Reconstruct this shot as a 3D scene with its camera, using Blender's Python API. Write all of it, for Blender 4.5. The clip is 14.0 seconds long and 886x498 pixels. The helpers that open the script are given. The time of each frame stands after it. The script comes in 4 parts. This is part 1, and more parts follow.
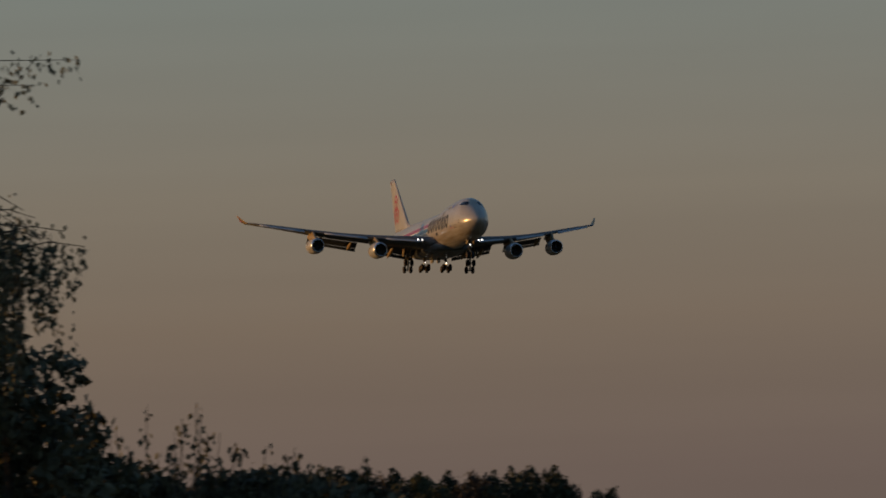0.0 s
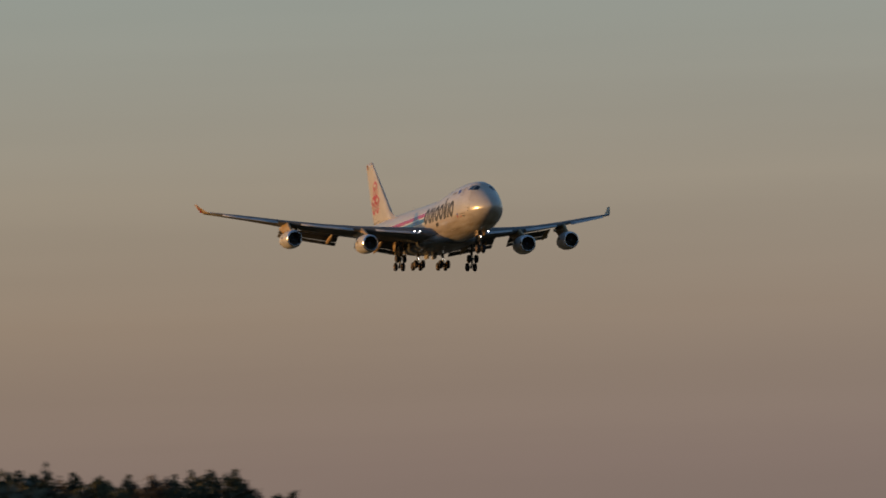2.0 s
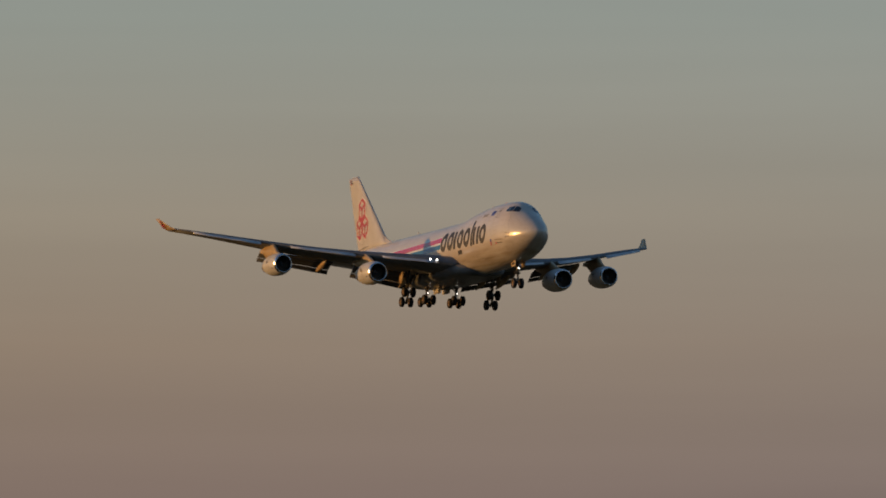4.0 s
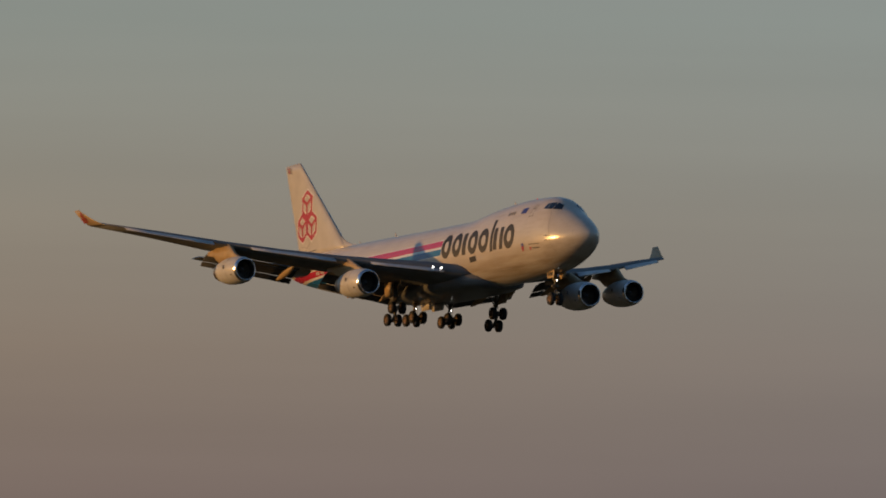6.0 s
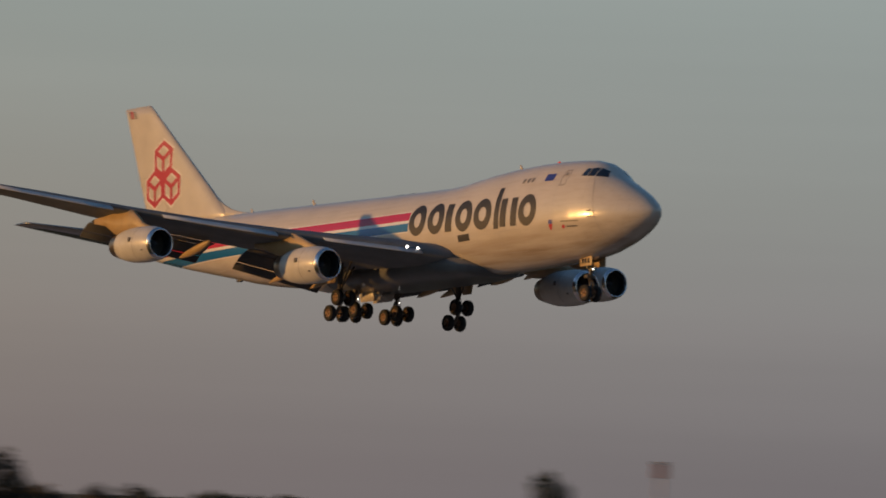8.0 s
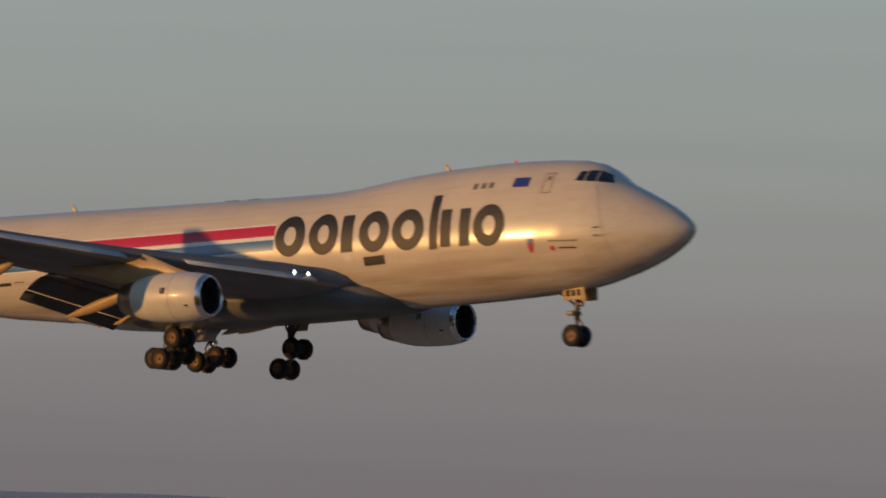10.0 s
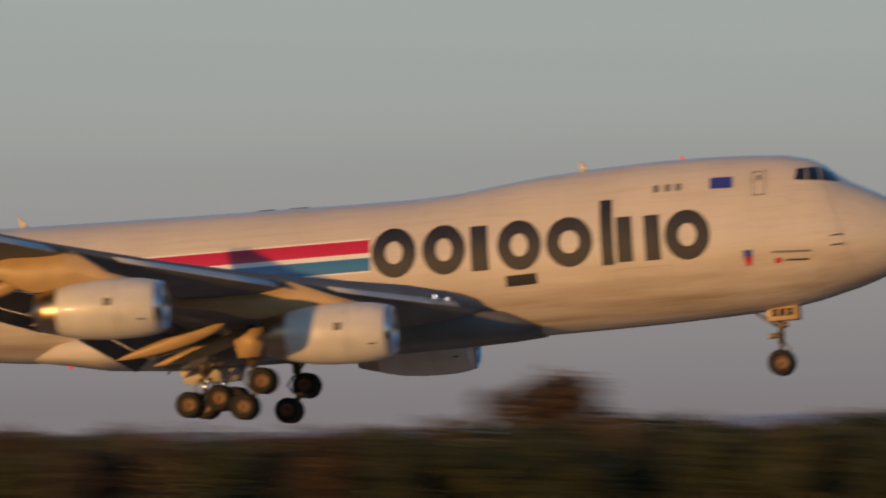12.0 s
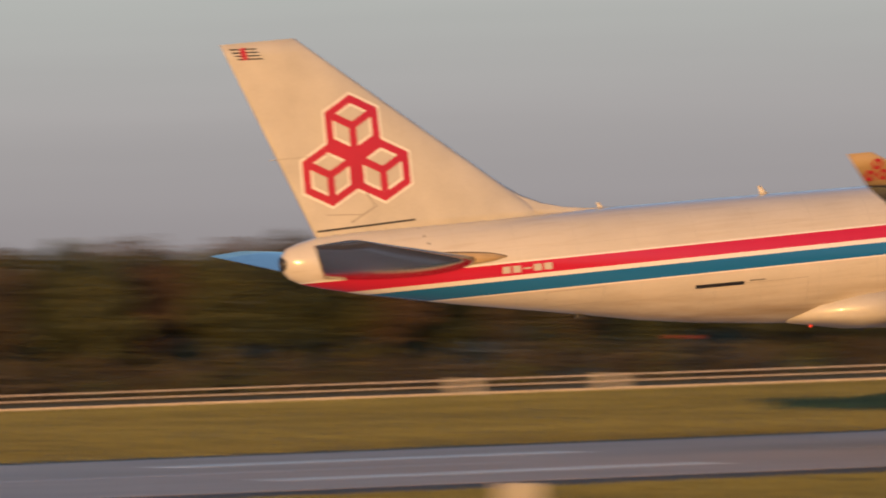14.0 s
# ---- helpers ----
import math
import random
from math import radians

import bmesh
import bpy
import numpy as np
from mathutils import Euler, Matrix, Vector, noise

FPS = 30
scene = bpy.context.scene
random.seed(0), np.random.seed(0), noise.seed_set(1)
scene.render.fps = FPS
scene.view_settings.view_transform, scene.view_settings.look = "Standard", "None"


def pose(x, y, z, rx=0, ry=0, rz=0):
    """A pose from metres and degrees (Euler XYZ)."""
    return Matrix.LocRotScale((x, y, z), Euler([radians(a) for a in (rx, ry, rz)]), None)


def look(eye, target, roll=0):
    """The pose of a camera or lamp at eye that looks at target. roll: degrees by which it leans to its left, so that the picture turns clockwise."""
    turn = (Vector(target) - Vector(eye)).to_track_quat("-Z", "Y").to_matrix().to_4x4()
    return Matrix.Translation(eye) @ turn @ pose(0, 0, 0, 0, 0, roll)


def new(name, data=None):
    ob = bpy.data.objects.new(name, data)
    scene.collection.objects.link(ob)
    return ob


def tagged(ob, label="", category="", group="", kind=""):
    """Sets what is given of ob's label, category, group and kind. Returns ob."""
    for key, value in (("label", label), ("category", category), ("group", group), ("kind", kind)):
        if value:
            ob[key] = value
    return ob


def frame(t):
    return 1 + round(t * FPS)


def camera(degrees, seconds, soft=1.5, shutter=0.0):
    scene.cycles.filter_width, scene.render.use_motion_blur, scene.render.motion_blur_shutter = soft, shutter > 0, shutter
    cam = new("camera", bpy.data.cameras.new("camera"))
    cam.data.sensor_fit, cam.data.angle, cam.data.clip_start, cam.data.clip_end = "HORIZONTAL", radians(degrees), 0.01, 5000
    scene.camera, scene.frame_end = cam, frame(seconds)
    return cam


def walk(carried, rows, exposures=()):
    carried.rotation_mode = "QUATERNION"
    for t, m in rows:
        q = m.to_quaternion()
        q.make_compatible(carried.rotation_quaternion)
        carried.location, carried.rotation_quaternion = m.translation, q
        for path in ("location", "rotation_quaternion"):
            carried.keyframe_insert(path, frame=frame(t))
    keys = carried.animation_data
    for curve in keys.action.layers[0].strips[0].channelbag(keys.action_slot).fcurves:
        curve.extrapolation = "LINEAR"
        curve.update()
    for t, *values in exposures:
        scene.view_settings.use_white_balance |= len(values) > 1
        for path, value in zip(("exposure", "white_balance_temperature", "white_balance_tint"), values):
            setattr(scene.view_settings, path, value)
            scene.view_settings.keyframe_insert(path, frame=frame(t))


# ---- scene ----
EYE = (0.0, 0.0, 9.175)


def aim(yaw, pitch, roll):
    """The camera's pose: degrees clockwise from +Y, above the horizon, and leaned."""
    return pose(*EYE, 90 + pitch, 0, -yaw) @ pose(0, 0, 0, 0, 0, roll)


cam = camera(7.898, 14.0, soft=1.75, shutter=0.9)
CAMERA_ROWS = [
    (0, -74.233, 2.174, -2.045), (0.03333, -74.193, 2.174, -2.045), (0.4667, -73.591, 2.141, -2.253), (0.5, -73.548, 2.141, -2.253),
    (0.5333, -73.505, 2.141, -2.253), (0.9667, -72.837, 2.143, -2.308), (1, -72.790, 2.143, -2.308), (1.033, -72.743, 2.144, -2.308),
    (1.467, -71.941, 2.107, -2.185), (1.5, -71.891, 2.107, -2.185), (1.533, -71.839, 2.107, -2.185), (1.967, -71.435, 2.106, -2.166),
    (2, -71.380, 2.106, -2.166), (2.033, -71.324, 2.106, -2.166), (2.467, -70.729, 2.294, -1.449), (2.5, -70.668, 2.294, -1.449),
    (2.533, -70.608, 2.294, -1.449), (2.967, -69.873, 2.395, -0.677), (3, -69.807, 2.395, -0.677), (3.033, -69.741, 2.395, -0.677),
    (3.467, -68.646, 2.355, -0.441), (3.5, -68.574, 2.355, -0.441), (3.533, -68.501, 2.355, -0.441), (3.967, -67.595, 2.372, -0.208),
    (4, -67.515, 2.372, -0.208), (4.033, -67.434, 2.372, -0.208), (4.2, -67.086, 2.396, -0.444), (4.55, -66.203, 2.408, -0.352),
    (4.9, -65.233, 2.420, -0.121), (5.25, -64.170, 2.432, 0.181), (5.6, -63.011, 2.439, 0.487), (5.95, -61.750, 2.439, 0.729),
    (6.3, -60.378, 2.429, 0.838), (6.467, -59.712, 2.462, 0.951), (6.5, -59.573, 2.462, 0.951), (6.533, -59.432, 2.461, 0.951),
    (6.967, -57.372, 2.372, 0.918), (7, -57.213, 2.371, 0.918), (7.033, -57.054, 2.370, 0.918), (7.467, -54.873, 2.099, 1.640),
    (7.5, -54.691, 2.098, 1.640), (7.533, -54.509, 2.096, 1.640), (7.967, -51.646, 2.198, 2.036), (8, -51.439, 2.196, 2.036),
    (8.033, -51.230, 2.195, 2.036), (8.467, -48.363, 2.312, 2.275), (8.5, -48.124, 2.309, 2.275), (8.533, -47.885, 2.307, 2.275),
    (8.967, -43.823, 2.258, 1.914), (9, -43.549, 2.254, 1.914), (9.033, -43.273, 2.250, 1.914), (9.2, -41.544, 2.257, 2.052),
    (9.55, -38.089, 2.223, 1.938), (9.9, -34.352, 2.197, 1.729), (10.25, -30.323, 2.165, 1.453), (10.6, -25.999, 2.116, 1.140),
    (10.95, -21.393, 2.038, 0.818), (11.3, -16.536, 1.919, 0.517), (11.47, -14.346, 1.870, 0.484), (11.5, -13.856, 1.855, 0.484),
    (11.53, -13.363, 1.840, 0.484), (12, -6.380, 1.602, -0.608), (12.5, -0.028, 1.170, -1.599), (13, 4.909, 0.888, -1.474),
    (13.47, 10.661, 0.817, -1.241), (13.5, 11.148, 0.798, -1.241), (13.53, 11.633, 0.780, -1.241), (13.97, 17.735, 0.288, -1.737),
    (14, 18.180, 0.270, -1.737),
]
EXPOSURES = [
    (0, -0.55), (0.25, 0.0), (0.5, 0.28), (1.5, 0.14), (3.0, 0.08), (4.0, 0.02), (6.5, -0.15), (7.5, -0.12), (8.5, 0.12), (9.0, 0.06), (11.5, 0.12), (12.0, 0.3), (12.5, 0.42), (13.2, 0.7), (14.0, 0.76),

]
walk(cam, [(t, aim(a, b, c)) for t, a, b, c in CAMERA_ROWS], EXPOSURES)

# ---- light ----
SUN_TURN, SUN_RISE = 33.0, 4.7  # degrees from -Y towards -X, and above the horizon
sun_way = Vector((-math.sin(radians(SUN_TURN)) * math.cos(radians(SUN_RISE)), -math.cos(radians(SUN_TURN)) * math.cos(radians(SUN_RISE)), math.sin(radians(SUN_RISE))))
sun = new("sun", bpy.data.lights.new("sun", "SUN"))
sun.data.energy, sun.data.angle, sun.data.color = 2.8, radians(0.6), (1.0, 0.50, 0.145)
sun.matrix_world = look((0, 0, 200), Vector((0, 0, 200)) - sun_way)

world = bpy.data.worlds.new("evening_sky")
scene.world = world
world.use_nodes = True
nt = world.node_tree
nt.nodes.clear()


def link(tree, a, b):
    tree.links.new(a, b)


def ramp(tree, stops, mode="EASE"):
    n = tree.nodes.new("ShaderNodeValToRGB")
    n.color_ramp.interpolation = mode
    e = n.color_ramp.elements
    while len(e) < len(stops):
        e.new(0.5)
    for el, (p, col) in zip(e, stops):
        el.position, el.color = p, (*col, 1)
    return n


sky = nt.nodes.new("ShaderNodeTexSky")
sky.sky_type, sky.sun_disc = "NISHITA", False
sky.sun_elevation, sky.sun_rotation = radians(SUN_RISE), radians(180 + SUN_TURN)
sky_gain = nt.nodes.new("ShaderNodeMix")
sky_gain.data_type, sky_gain.blend_type = "RGBA", "MULTIPLY"
sky_gain.inputs[0].default_value = 1.0
sky_gain.inputs[7].default_value = (0.088, 0.122, 0.172, 1)
link(nt, sky.outputs[0], sky_gain.inputs[6])
coord = nt.nodes.new("ShaderNodeTexCoord")
sep = nt.nodes.new("ShaderNodeSeparateXYZ")
link(nt, coord.outputs["Generated"], sep.inputs[0])
rise = nt.nodes.new("ShaderNodeMapRange")
rise.inputs[1].default_value, rise.inputs[2].default_value = -0.0156, 0.1406
link(nt, sep.outputs[2], rise.inputs[0])
# haze layers above the horizon, warmer towards -X and greyer opposite the sun
warm = ramp(nt, [(0.0, (0.20, 0.150, 0.125)), (0.12, (0.225, 0.165, 0.135)), (0.27, (0.27, 0.205, 0.150)), (0.40, (0.30, 0.255, 0.195)), (0.60, (0.28, 0.30, 0.265)), (1.0, (0.15, 0.18, 0.19))], "LINEAR")
cool = ramp(nt, [(0.0, (0.166, 0.150, 0.158)), (0.12, (0.174, 0.158, 0.163)), (0.27, (0.232, 0.221, 0.218)), (0.40, (0.268, 0.276, 0.262)), (0.60, (0.296, 0.332, 0.318)), (1.0, (0.15, 0.18, 0.20))], "LINEAR")
link(nt, rise.outputs[0], warm.inputs[0])
link(nt, rise.outputs[0], cool.inputs[0])
side = nt.nodes.new("ShaderNodeMapRange")
side.interpolation_type = "SMOOTHSTEP"
side.inputs[1].default_value, side.inputs[2].default_value = -0.98, -0.72
link(nt, sep.outputs[0], side.inputs[0])
haze = nt.nodes.new("ShaderNodeMix")
haze.data_type = "RGBA"
link(nt, side.outputs[0], haze.inputs[0])
link(nt, warm.outputs[0], haze.inputs[6])
link(nt, cool.outputs[0], haze.inputs[7])
# thin streaks of high cloud
stretch = nt.nodes.new("ShaderNodeMapping")
stretch.inputs["Scale"].default_value = (3.0, 3.0, 60.0)
link(nt, coord.outputs["Generated"], stretch.inputs[0])
streak = nt.nodes.new("ShaderNodeTexNoise")
streak.inputs["Scale"].default_value, streak.inputs["Detail"].default_value = 1.4, 3.0
link(nt, stretch.outputs[0], streak.inputs[0])
faint = nt.nodes.new("ShaderNodeMapRange")
faint.inputs[1].default_value, faint.inputs[2].default_value, faint.inputs[3].default_value, faint.inputs[4].default_value = 0.3, 0.7, 0.965, 1.035
link(nt, streak.outputs[0], faint.inputs[0])
veil = nt.nodes.new("ShaderNodeMix")
veil.data_type, veil.blend_type = "RGBA", "MULTIPLY"
veil.inputs[0].default_value = 1.0
link(nt, haze.outputs[2], veil.inputs[6])
link(nt, faint.outputs[0], veil.inputs[7])
high = nt.nodes.new("ShaderNodeMapRange")
high.inputs[1].default_value, high.inputs[2].default_value = 0.105, 0.26
link(nt, sep.outputs[2], high.inputs[0])
dome = nt.nodes.new("ShaderNodeMix")
dome.data_type = "RGBA"
link(nt, high.outputs[0], dome.inputs[0])
link(nt, veil.outputs[2], dome.inputs[6])
link(nt, sky_gain.outputs[2], dome.inputs[7])
back = nt.nodes.new("ShaderNodeBackground")
back.inputs[1].default_value = 1.0
out = nt.nodes.new("ShaderNodeOutputWorld")
link(nt, dome.outputs[2], back.inputs[0])
link(nt, back.outputs[0], out.inputs[0])


# ---- materials ----
def mat(name, base, rough=0.5, metal=0.0, vary=0.12, scale=2.0, bump=0.0, fine=40.0, coat=0.0, glow=None, island=0.0, spread=0.0):
    """A surface with stains at a coarse scale and grain at a fine one; island and spread vary the tone by clump and by object."""
    m = bpy.data.materials.new(name)
    m.use_nodes = True
    t = m.node_tree
    b = t.nodes["Principled BSDF"]
    b.inputs["Roughness"].default_value, b.inputs["Metallic"].default_value = rough, metal
    b.inputs["Coat Weight"].default_value = coat
    b.inputs["Coat Roughness"].default_value = 0.12
    tc = t.nodes.new("ShaderNodeTexCoord")
    n1, n2 = t.nodes.new("ShaderNodeTexNoise"), t.nodes.new("ShaderNodeTexNoise")
    n1.inputs["Scale"].default_value, n1.inputs["Detail"].default_value = scale, 5.0
    n2.inputs["Scale"].default_value, n2.inputs["Detail"].default_value = fine, 3.0
    for n in (n1, n2):
        link(t, tc.outputs["Object"], n.inputs["Vector"])
    add = t.nodes.new("ShaderNodeMath")
    add.operation = "MULTIPLY_ADD"
    add.inputs[1].default_value = 0.35
    link(t, n2.outputs[0], add.inputs[0])
    link(t, n1.outputs[0], add.inputs[2])
    mr = t.nodes.new("ShaderNodeMapRange")
    mr.inputs[1].default_value, mr.inputs[2].default_value = 0.4, 0.95
    mr.inputs[3].default_value, mr.inputs[4].default_value = 1 - vary, 1 + vary
    link(t, add.outputs[0], mr.inputs[0])
    tone = mr.outputs[0]
    for amount, node, socket in ((island, "ShaderNodeNewGeometry", "Random Per Island"), (spread, "ShaderNodeObjectInfo", "Random")):
        if amount:
            src = t.nodes.new(node)
            r2 = t.nodes.new("ShaderNodeMapRange")
            r2.inputs[3].default_value, r2.inputs[4].default_value = 1 - amount, 1 + amount
            link(t, src.outputs[socket], r2.inputs[0])
            mu = t.nodes.new("ShaderNodeMath")
            mu.operation = "MULTIPLY"
            link(t, tone, mu.inputs[0])
            link(t, r2.outputs[0], mu.inputs[1])
            tone = mu.outputs[0]
    mix = t.nodes.new("ShaderNodeMix")
    mix.data_type, mix.blend_type = "RGBA", "MULTIPLY"
    mix.inputs[0].default_value = 1.0
    mix.inputs[6].default_value = (*base, 1)
    link(t, tone, mix.inputs[7])
    link(t, mix.outputs[2], b.inputs["Base Color"])
    if bump:
        bn = t.nodes.new("ShaderNodeBump")
        bn.inputs["Strength"].default_value, bn.inputs["Distance"].default_value = bump, 0.05
        link(t, n2.outputs[0], bn.inputs["Height"])
        link(t, bn.outputs[0], b.inputs["Normal"])
    if glow:
        b.inputs["Emission Color"].default_value = (*glow[0], 1)
        b.inputs["Emission Strength"].default_value = glow[1]
    return m


def livery():
    """White hull paint with a red and a blue band along both sides, panel joints, streaks of dirt, and soot below that
    doubles as shade.
    """
    m = mat("hull_paint", (0.56, 0.518, 0.455), 0.24, 0, 0.07, 0.35, 0, 6.0, coat=0.35)
    t = m.node_tree
    b = t.nodes["Principled BSDF"]
    white = b.inputs["Base Color"].links[0].from_socket
    tc = t.nodes.new("ShaderNodeTexCoord")
    sp = t.nodes.new("ShaderNodeSeparateXYZ")
    link(t, tc.outputs["Object"], sp.inputs[0])

    def math_node(op, a, b2, c=None):
        n = t.nodes.new("ShaderNodeMath")
        n.operation = op
        for i, v in enumerate((a, b2, c)):
            if v is None:
                continue
            if isinstance(v, (int, float)):
                n.inputs[i].default_value = v
            else:
                link(t, v, n.inputs[i])
        return n.outputs[0]

    aft = math_node("LESS_THAN", sp.outputs[0], 30 - 26.55)

    def band(z0, z1):
        mid, half = (z0 + z1) / 2, (z1 - z0) / 2
        return math_node("MULTIPLY", math_node("COMPARE", sp.outputs[2], mid, half), aft)

    # faint circumferential and lengthwise skin joints
    seam_x = math_node("LESS_THAN", math_node("FRACT", math_node("DIVIDE", sp.outputs[0], 3.05), 0), 0.008)
    seam_z = math_node("LESS_THAN", math_node("FRACT", math_node("DIVIDE", sp.outputs[2], 1.55), 0), 0.010)
    seam = math_node("MULTIPLY", math_node("MAXIMUM", seam_x, seam_z), 0.22)
    cur = white
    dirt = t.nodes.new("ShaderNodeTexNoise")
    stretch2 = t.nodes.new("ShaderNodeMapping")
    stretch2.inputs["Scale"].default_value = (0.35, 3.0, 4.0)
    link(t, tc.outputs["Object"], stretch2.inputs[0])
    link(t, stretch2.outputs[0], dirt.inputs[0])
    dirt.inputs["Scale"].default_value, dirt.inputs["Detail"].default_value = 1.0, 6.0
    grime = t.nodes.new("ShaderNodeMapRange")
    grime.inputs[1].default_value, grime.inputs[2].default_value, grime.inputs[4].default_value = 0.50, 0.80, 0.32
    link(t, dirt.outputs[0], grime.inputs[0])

    def over(fac, col, cur):
        n = t.nodes.new("ShaderNodeMix")
        n.data_type = "RGBA"
        link(t, fac, n.inputs[0])
        link(t, cur, n.inputs[6])
        n.inputs[7].default_value = (*col, 1)
        return n.outputs[2]

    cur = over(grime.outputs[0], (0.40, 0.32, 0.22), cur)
    # brown soot streaks, thickest towards the bottom; they also paint in the underside's shade
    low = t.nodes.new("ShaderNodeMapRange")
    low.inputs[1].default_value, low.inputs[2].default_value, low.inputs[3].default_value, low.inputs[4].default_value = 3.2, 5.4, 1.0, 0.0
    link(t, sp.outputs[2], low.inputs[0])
    soot_and_shade = t.nodes.new("ShaderNodeTexNoise")
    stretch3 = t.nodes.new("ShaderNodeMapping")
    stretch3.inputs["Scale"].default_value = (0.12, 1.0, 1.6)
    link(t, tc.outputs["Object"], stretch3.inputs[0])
    link(t, stretch3.outputs[0], soot_and_shade.inputs[0])
    soot_and_shade.inputs["Scale"].default_value, soot_and_shade.inputs["Detail"].default_value = 1.0, 7.0
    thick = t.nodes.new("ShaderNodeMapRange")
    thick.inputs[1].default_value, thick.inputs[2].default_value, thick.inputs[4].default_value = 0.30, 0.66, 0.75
    link(t, soot_and_shade.outputs[0], thick.inputs[0])
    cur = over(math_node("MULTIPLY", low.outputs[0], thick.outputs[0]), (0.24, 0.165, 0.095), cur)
    cur = over(seam, (0.25, 0.25, 0.25), cur)
    cur = over(band(5.59, 7.20), (0.72, 0.71, 0.69), cur)
    cur = over(band(6.50, 7.12), (0.48, 0.014, 0.045), cur)
    cur = over(band(5.66, 6.28), (0.014, 0.135, 0.34), cur)
    link(t, cur, b.inputs["Base Color"])
    return m


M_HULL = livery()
M_WHITE = mat("white_paint", (0.50, 0.47, 0.42), 0.38, 0, 0.10, 0.6, 0, 8.0, coat=0.2)
M_NACELLE = mat("nacelle_paint", (0.54, 0.53, 0.50), 0.42, 0, 0.14, 0.9, 0.0, 9.0, coat=0.12)
M_WING = mat("wing_grey_paint", (0.17, 0.178, 0.19), 0.7, 0, 0.2, 0.5, 0, 7.0)
M_UNDER = mat("flap_grey_paint", (0.085, 0.085, 0.088), 0.55, 0, 0.2, 0.8, 0, 9.0)
M_CREAM = mat("fairing_cream_paint", (0.39, 0.275, 0.145), 0.45, 0, 0.14, 1.2, 0, 10.0)
M_ALU = mat("polished_aluminium", (0.72, 0.72, 0.74), 0.22, 1.0, 0.08, 2.0, 0, 30.0)
M_NOZZLE = mat("heat_stained_steel", (0.36, 0.29, 0.22), 0.34, 1.0, 0.25, 2.0, 0, 12.0)
M_STRUT = mat("gear_grey_enamel", (0.115, 0.10, 0.08), 0.45, 0.3, 0.2, 4.0, 0, 30.0)
M_DARK = mat("dark_metal", (0.045, 0.045, 0.05), 0.5, 0.4, 0.25, 4.0, 0, 30.0)
M_TYRE = mat("tyre_rubber", (0.011, 0.011, 0.012), 0.8, 0, 0.3, 6.0, 0.3, 60.0)
M_RIM = mat("wheel_rim_metal", (0.16, 0.10, 0.065), 0.5, 0.5, 0.25, 8.0, 0, 40.0)
M_NAVY = mat("navy_marking", (0.009, 0.010, 0.018), 0.55, 0, 0.12, 1.0, 0, 8.0)
M_RED = mat("red_marking", (0.42, 0.012, 0.042), 0.4, 0, 0.08, 1.0, 0, 8.0)
M_BLUE = mat("blue_marking", (0.03, 0.05, 0.28), 0.4, 0, 0.08, 1.0, 0, 8.0)
M_SLAT = mat("leading_edge_paint", (0.50, 0.52, 0.54), 0.35, 0.1, 0.12, 0.8, 0, 9.0, coat=0.2)
M_TAIL = mat("tailplane_grey_paint", (0.30, 0.285, 0.275), 0.13, 0.9, 0.12, 0.5, 0, 7.0)
# fairing colour darkened to hold the shade under the wing
M_BELLY = mat("belly_shade_grey", (0.12, 0.125, 0.13), 0.28, 0, 0.2, 0.7, 0, 8.0)
for m_flat in (M_WING, M_BELLY, M_UNDER):
    m_flat.node_tree.nodes["Principled BSDF"].inputs["Specular IOR Level"].default_value = 0.2
M_EMBLEM = mat("emblem_white_edge", (0.70, 0.68, 0.65), 0.4, 0, 0.06, 1.0, 0, 8.0)
M_GREYMARK = mat("grey_marking", (0.16, 0.15, 0.14), 0.5, 0, 0.1, 1.0, 0, 8.0)
M_LINE = mat("panel_joint", (0.34, 0.31, 0.28), 0.6, 0, 0.1, 1.0, 0, 8.0)
M_GLASS = mat("cockpit_glass", (0.012, 0.016, 0.022), 0.06, 0, 0.05, 1.0, 0, 8.0, coat=1.0)
M_LAMP = mat("landing_light", (0.9, 0.9, 0.9), 0.3, glow=((1.0, 0.93, 0.84), 5.5))
M_BEACON = mat("red_beacon", (0.5, 0.02, 0.01), 0.2, glow=((1.0, 0.10, 0.04), 0.35))


# ---- mesh helpers ----
def mesh_of(name, verts, faces, material, smooth=True):
    me = bpy.data.meshes.new(name)
    me.from_pydata([tuple(v) for v in verts], [], [tuple(f) for f in faces])
    bm = bmesh.new()
    bm.from_mesh(me)
    bmesh.ops.recalc_face_normals(bm, faces=bm.faces)
    bm.to_mesh(me)
    bm.free()
    me.materials.append(material)
    me.polygons.foreach_set("use_smooth", [smooth] * len(me.polygons))
    me.update()
    return me


def part(name, geo, material, parent, label="", smooth=True, m=None):
    ob = new(name, mesh_of(name, geo[0], geo[1], material, smooth))
    ob.parent = parent
    if m is not None:
        ob.matrix_basis = m
    return tagged(ob, label)


def joined(*geos):
    v, f = [], []
    for gv, gf in geos:
        k = len(v)
        v += [tuple(p) for p in gv]
        f += [tuple(i + k for i in q) for q in gf]
    return v, f


def moved(geo, m):
    return [m @ Vector(p) for p in geo[0]], geo[1]


def loft(rings, caps=True, closed=True):
    n = len(rings[0])
    v = [p for r in rings for p in r]
    f = []
    for i in range(len(rings) - 1):
        for j in range(n if closed else n - 1):
            a, b = i * n + j, i * n + (j + 1) % n
            f.append((a, b, b + n, a + n))
    if caps:
        f += [tuple(range(n - 1, -1, -1)), tuple(range((len(rings) - 1) * n, len(rings) * n))]
    return v, f


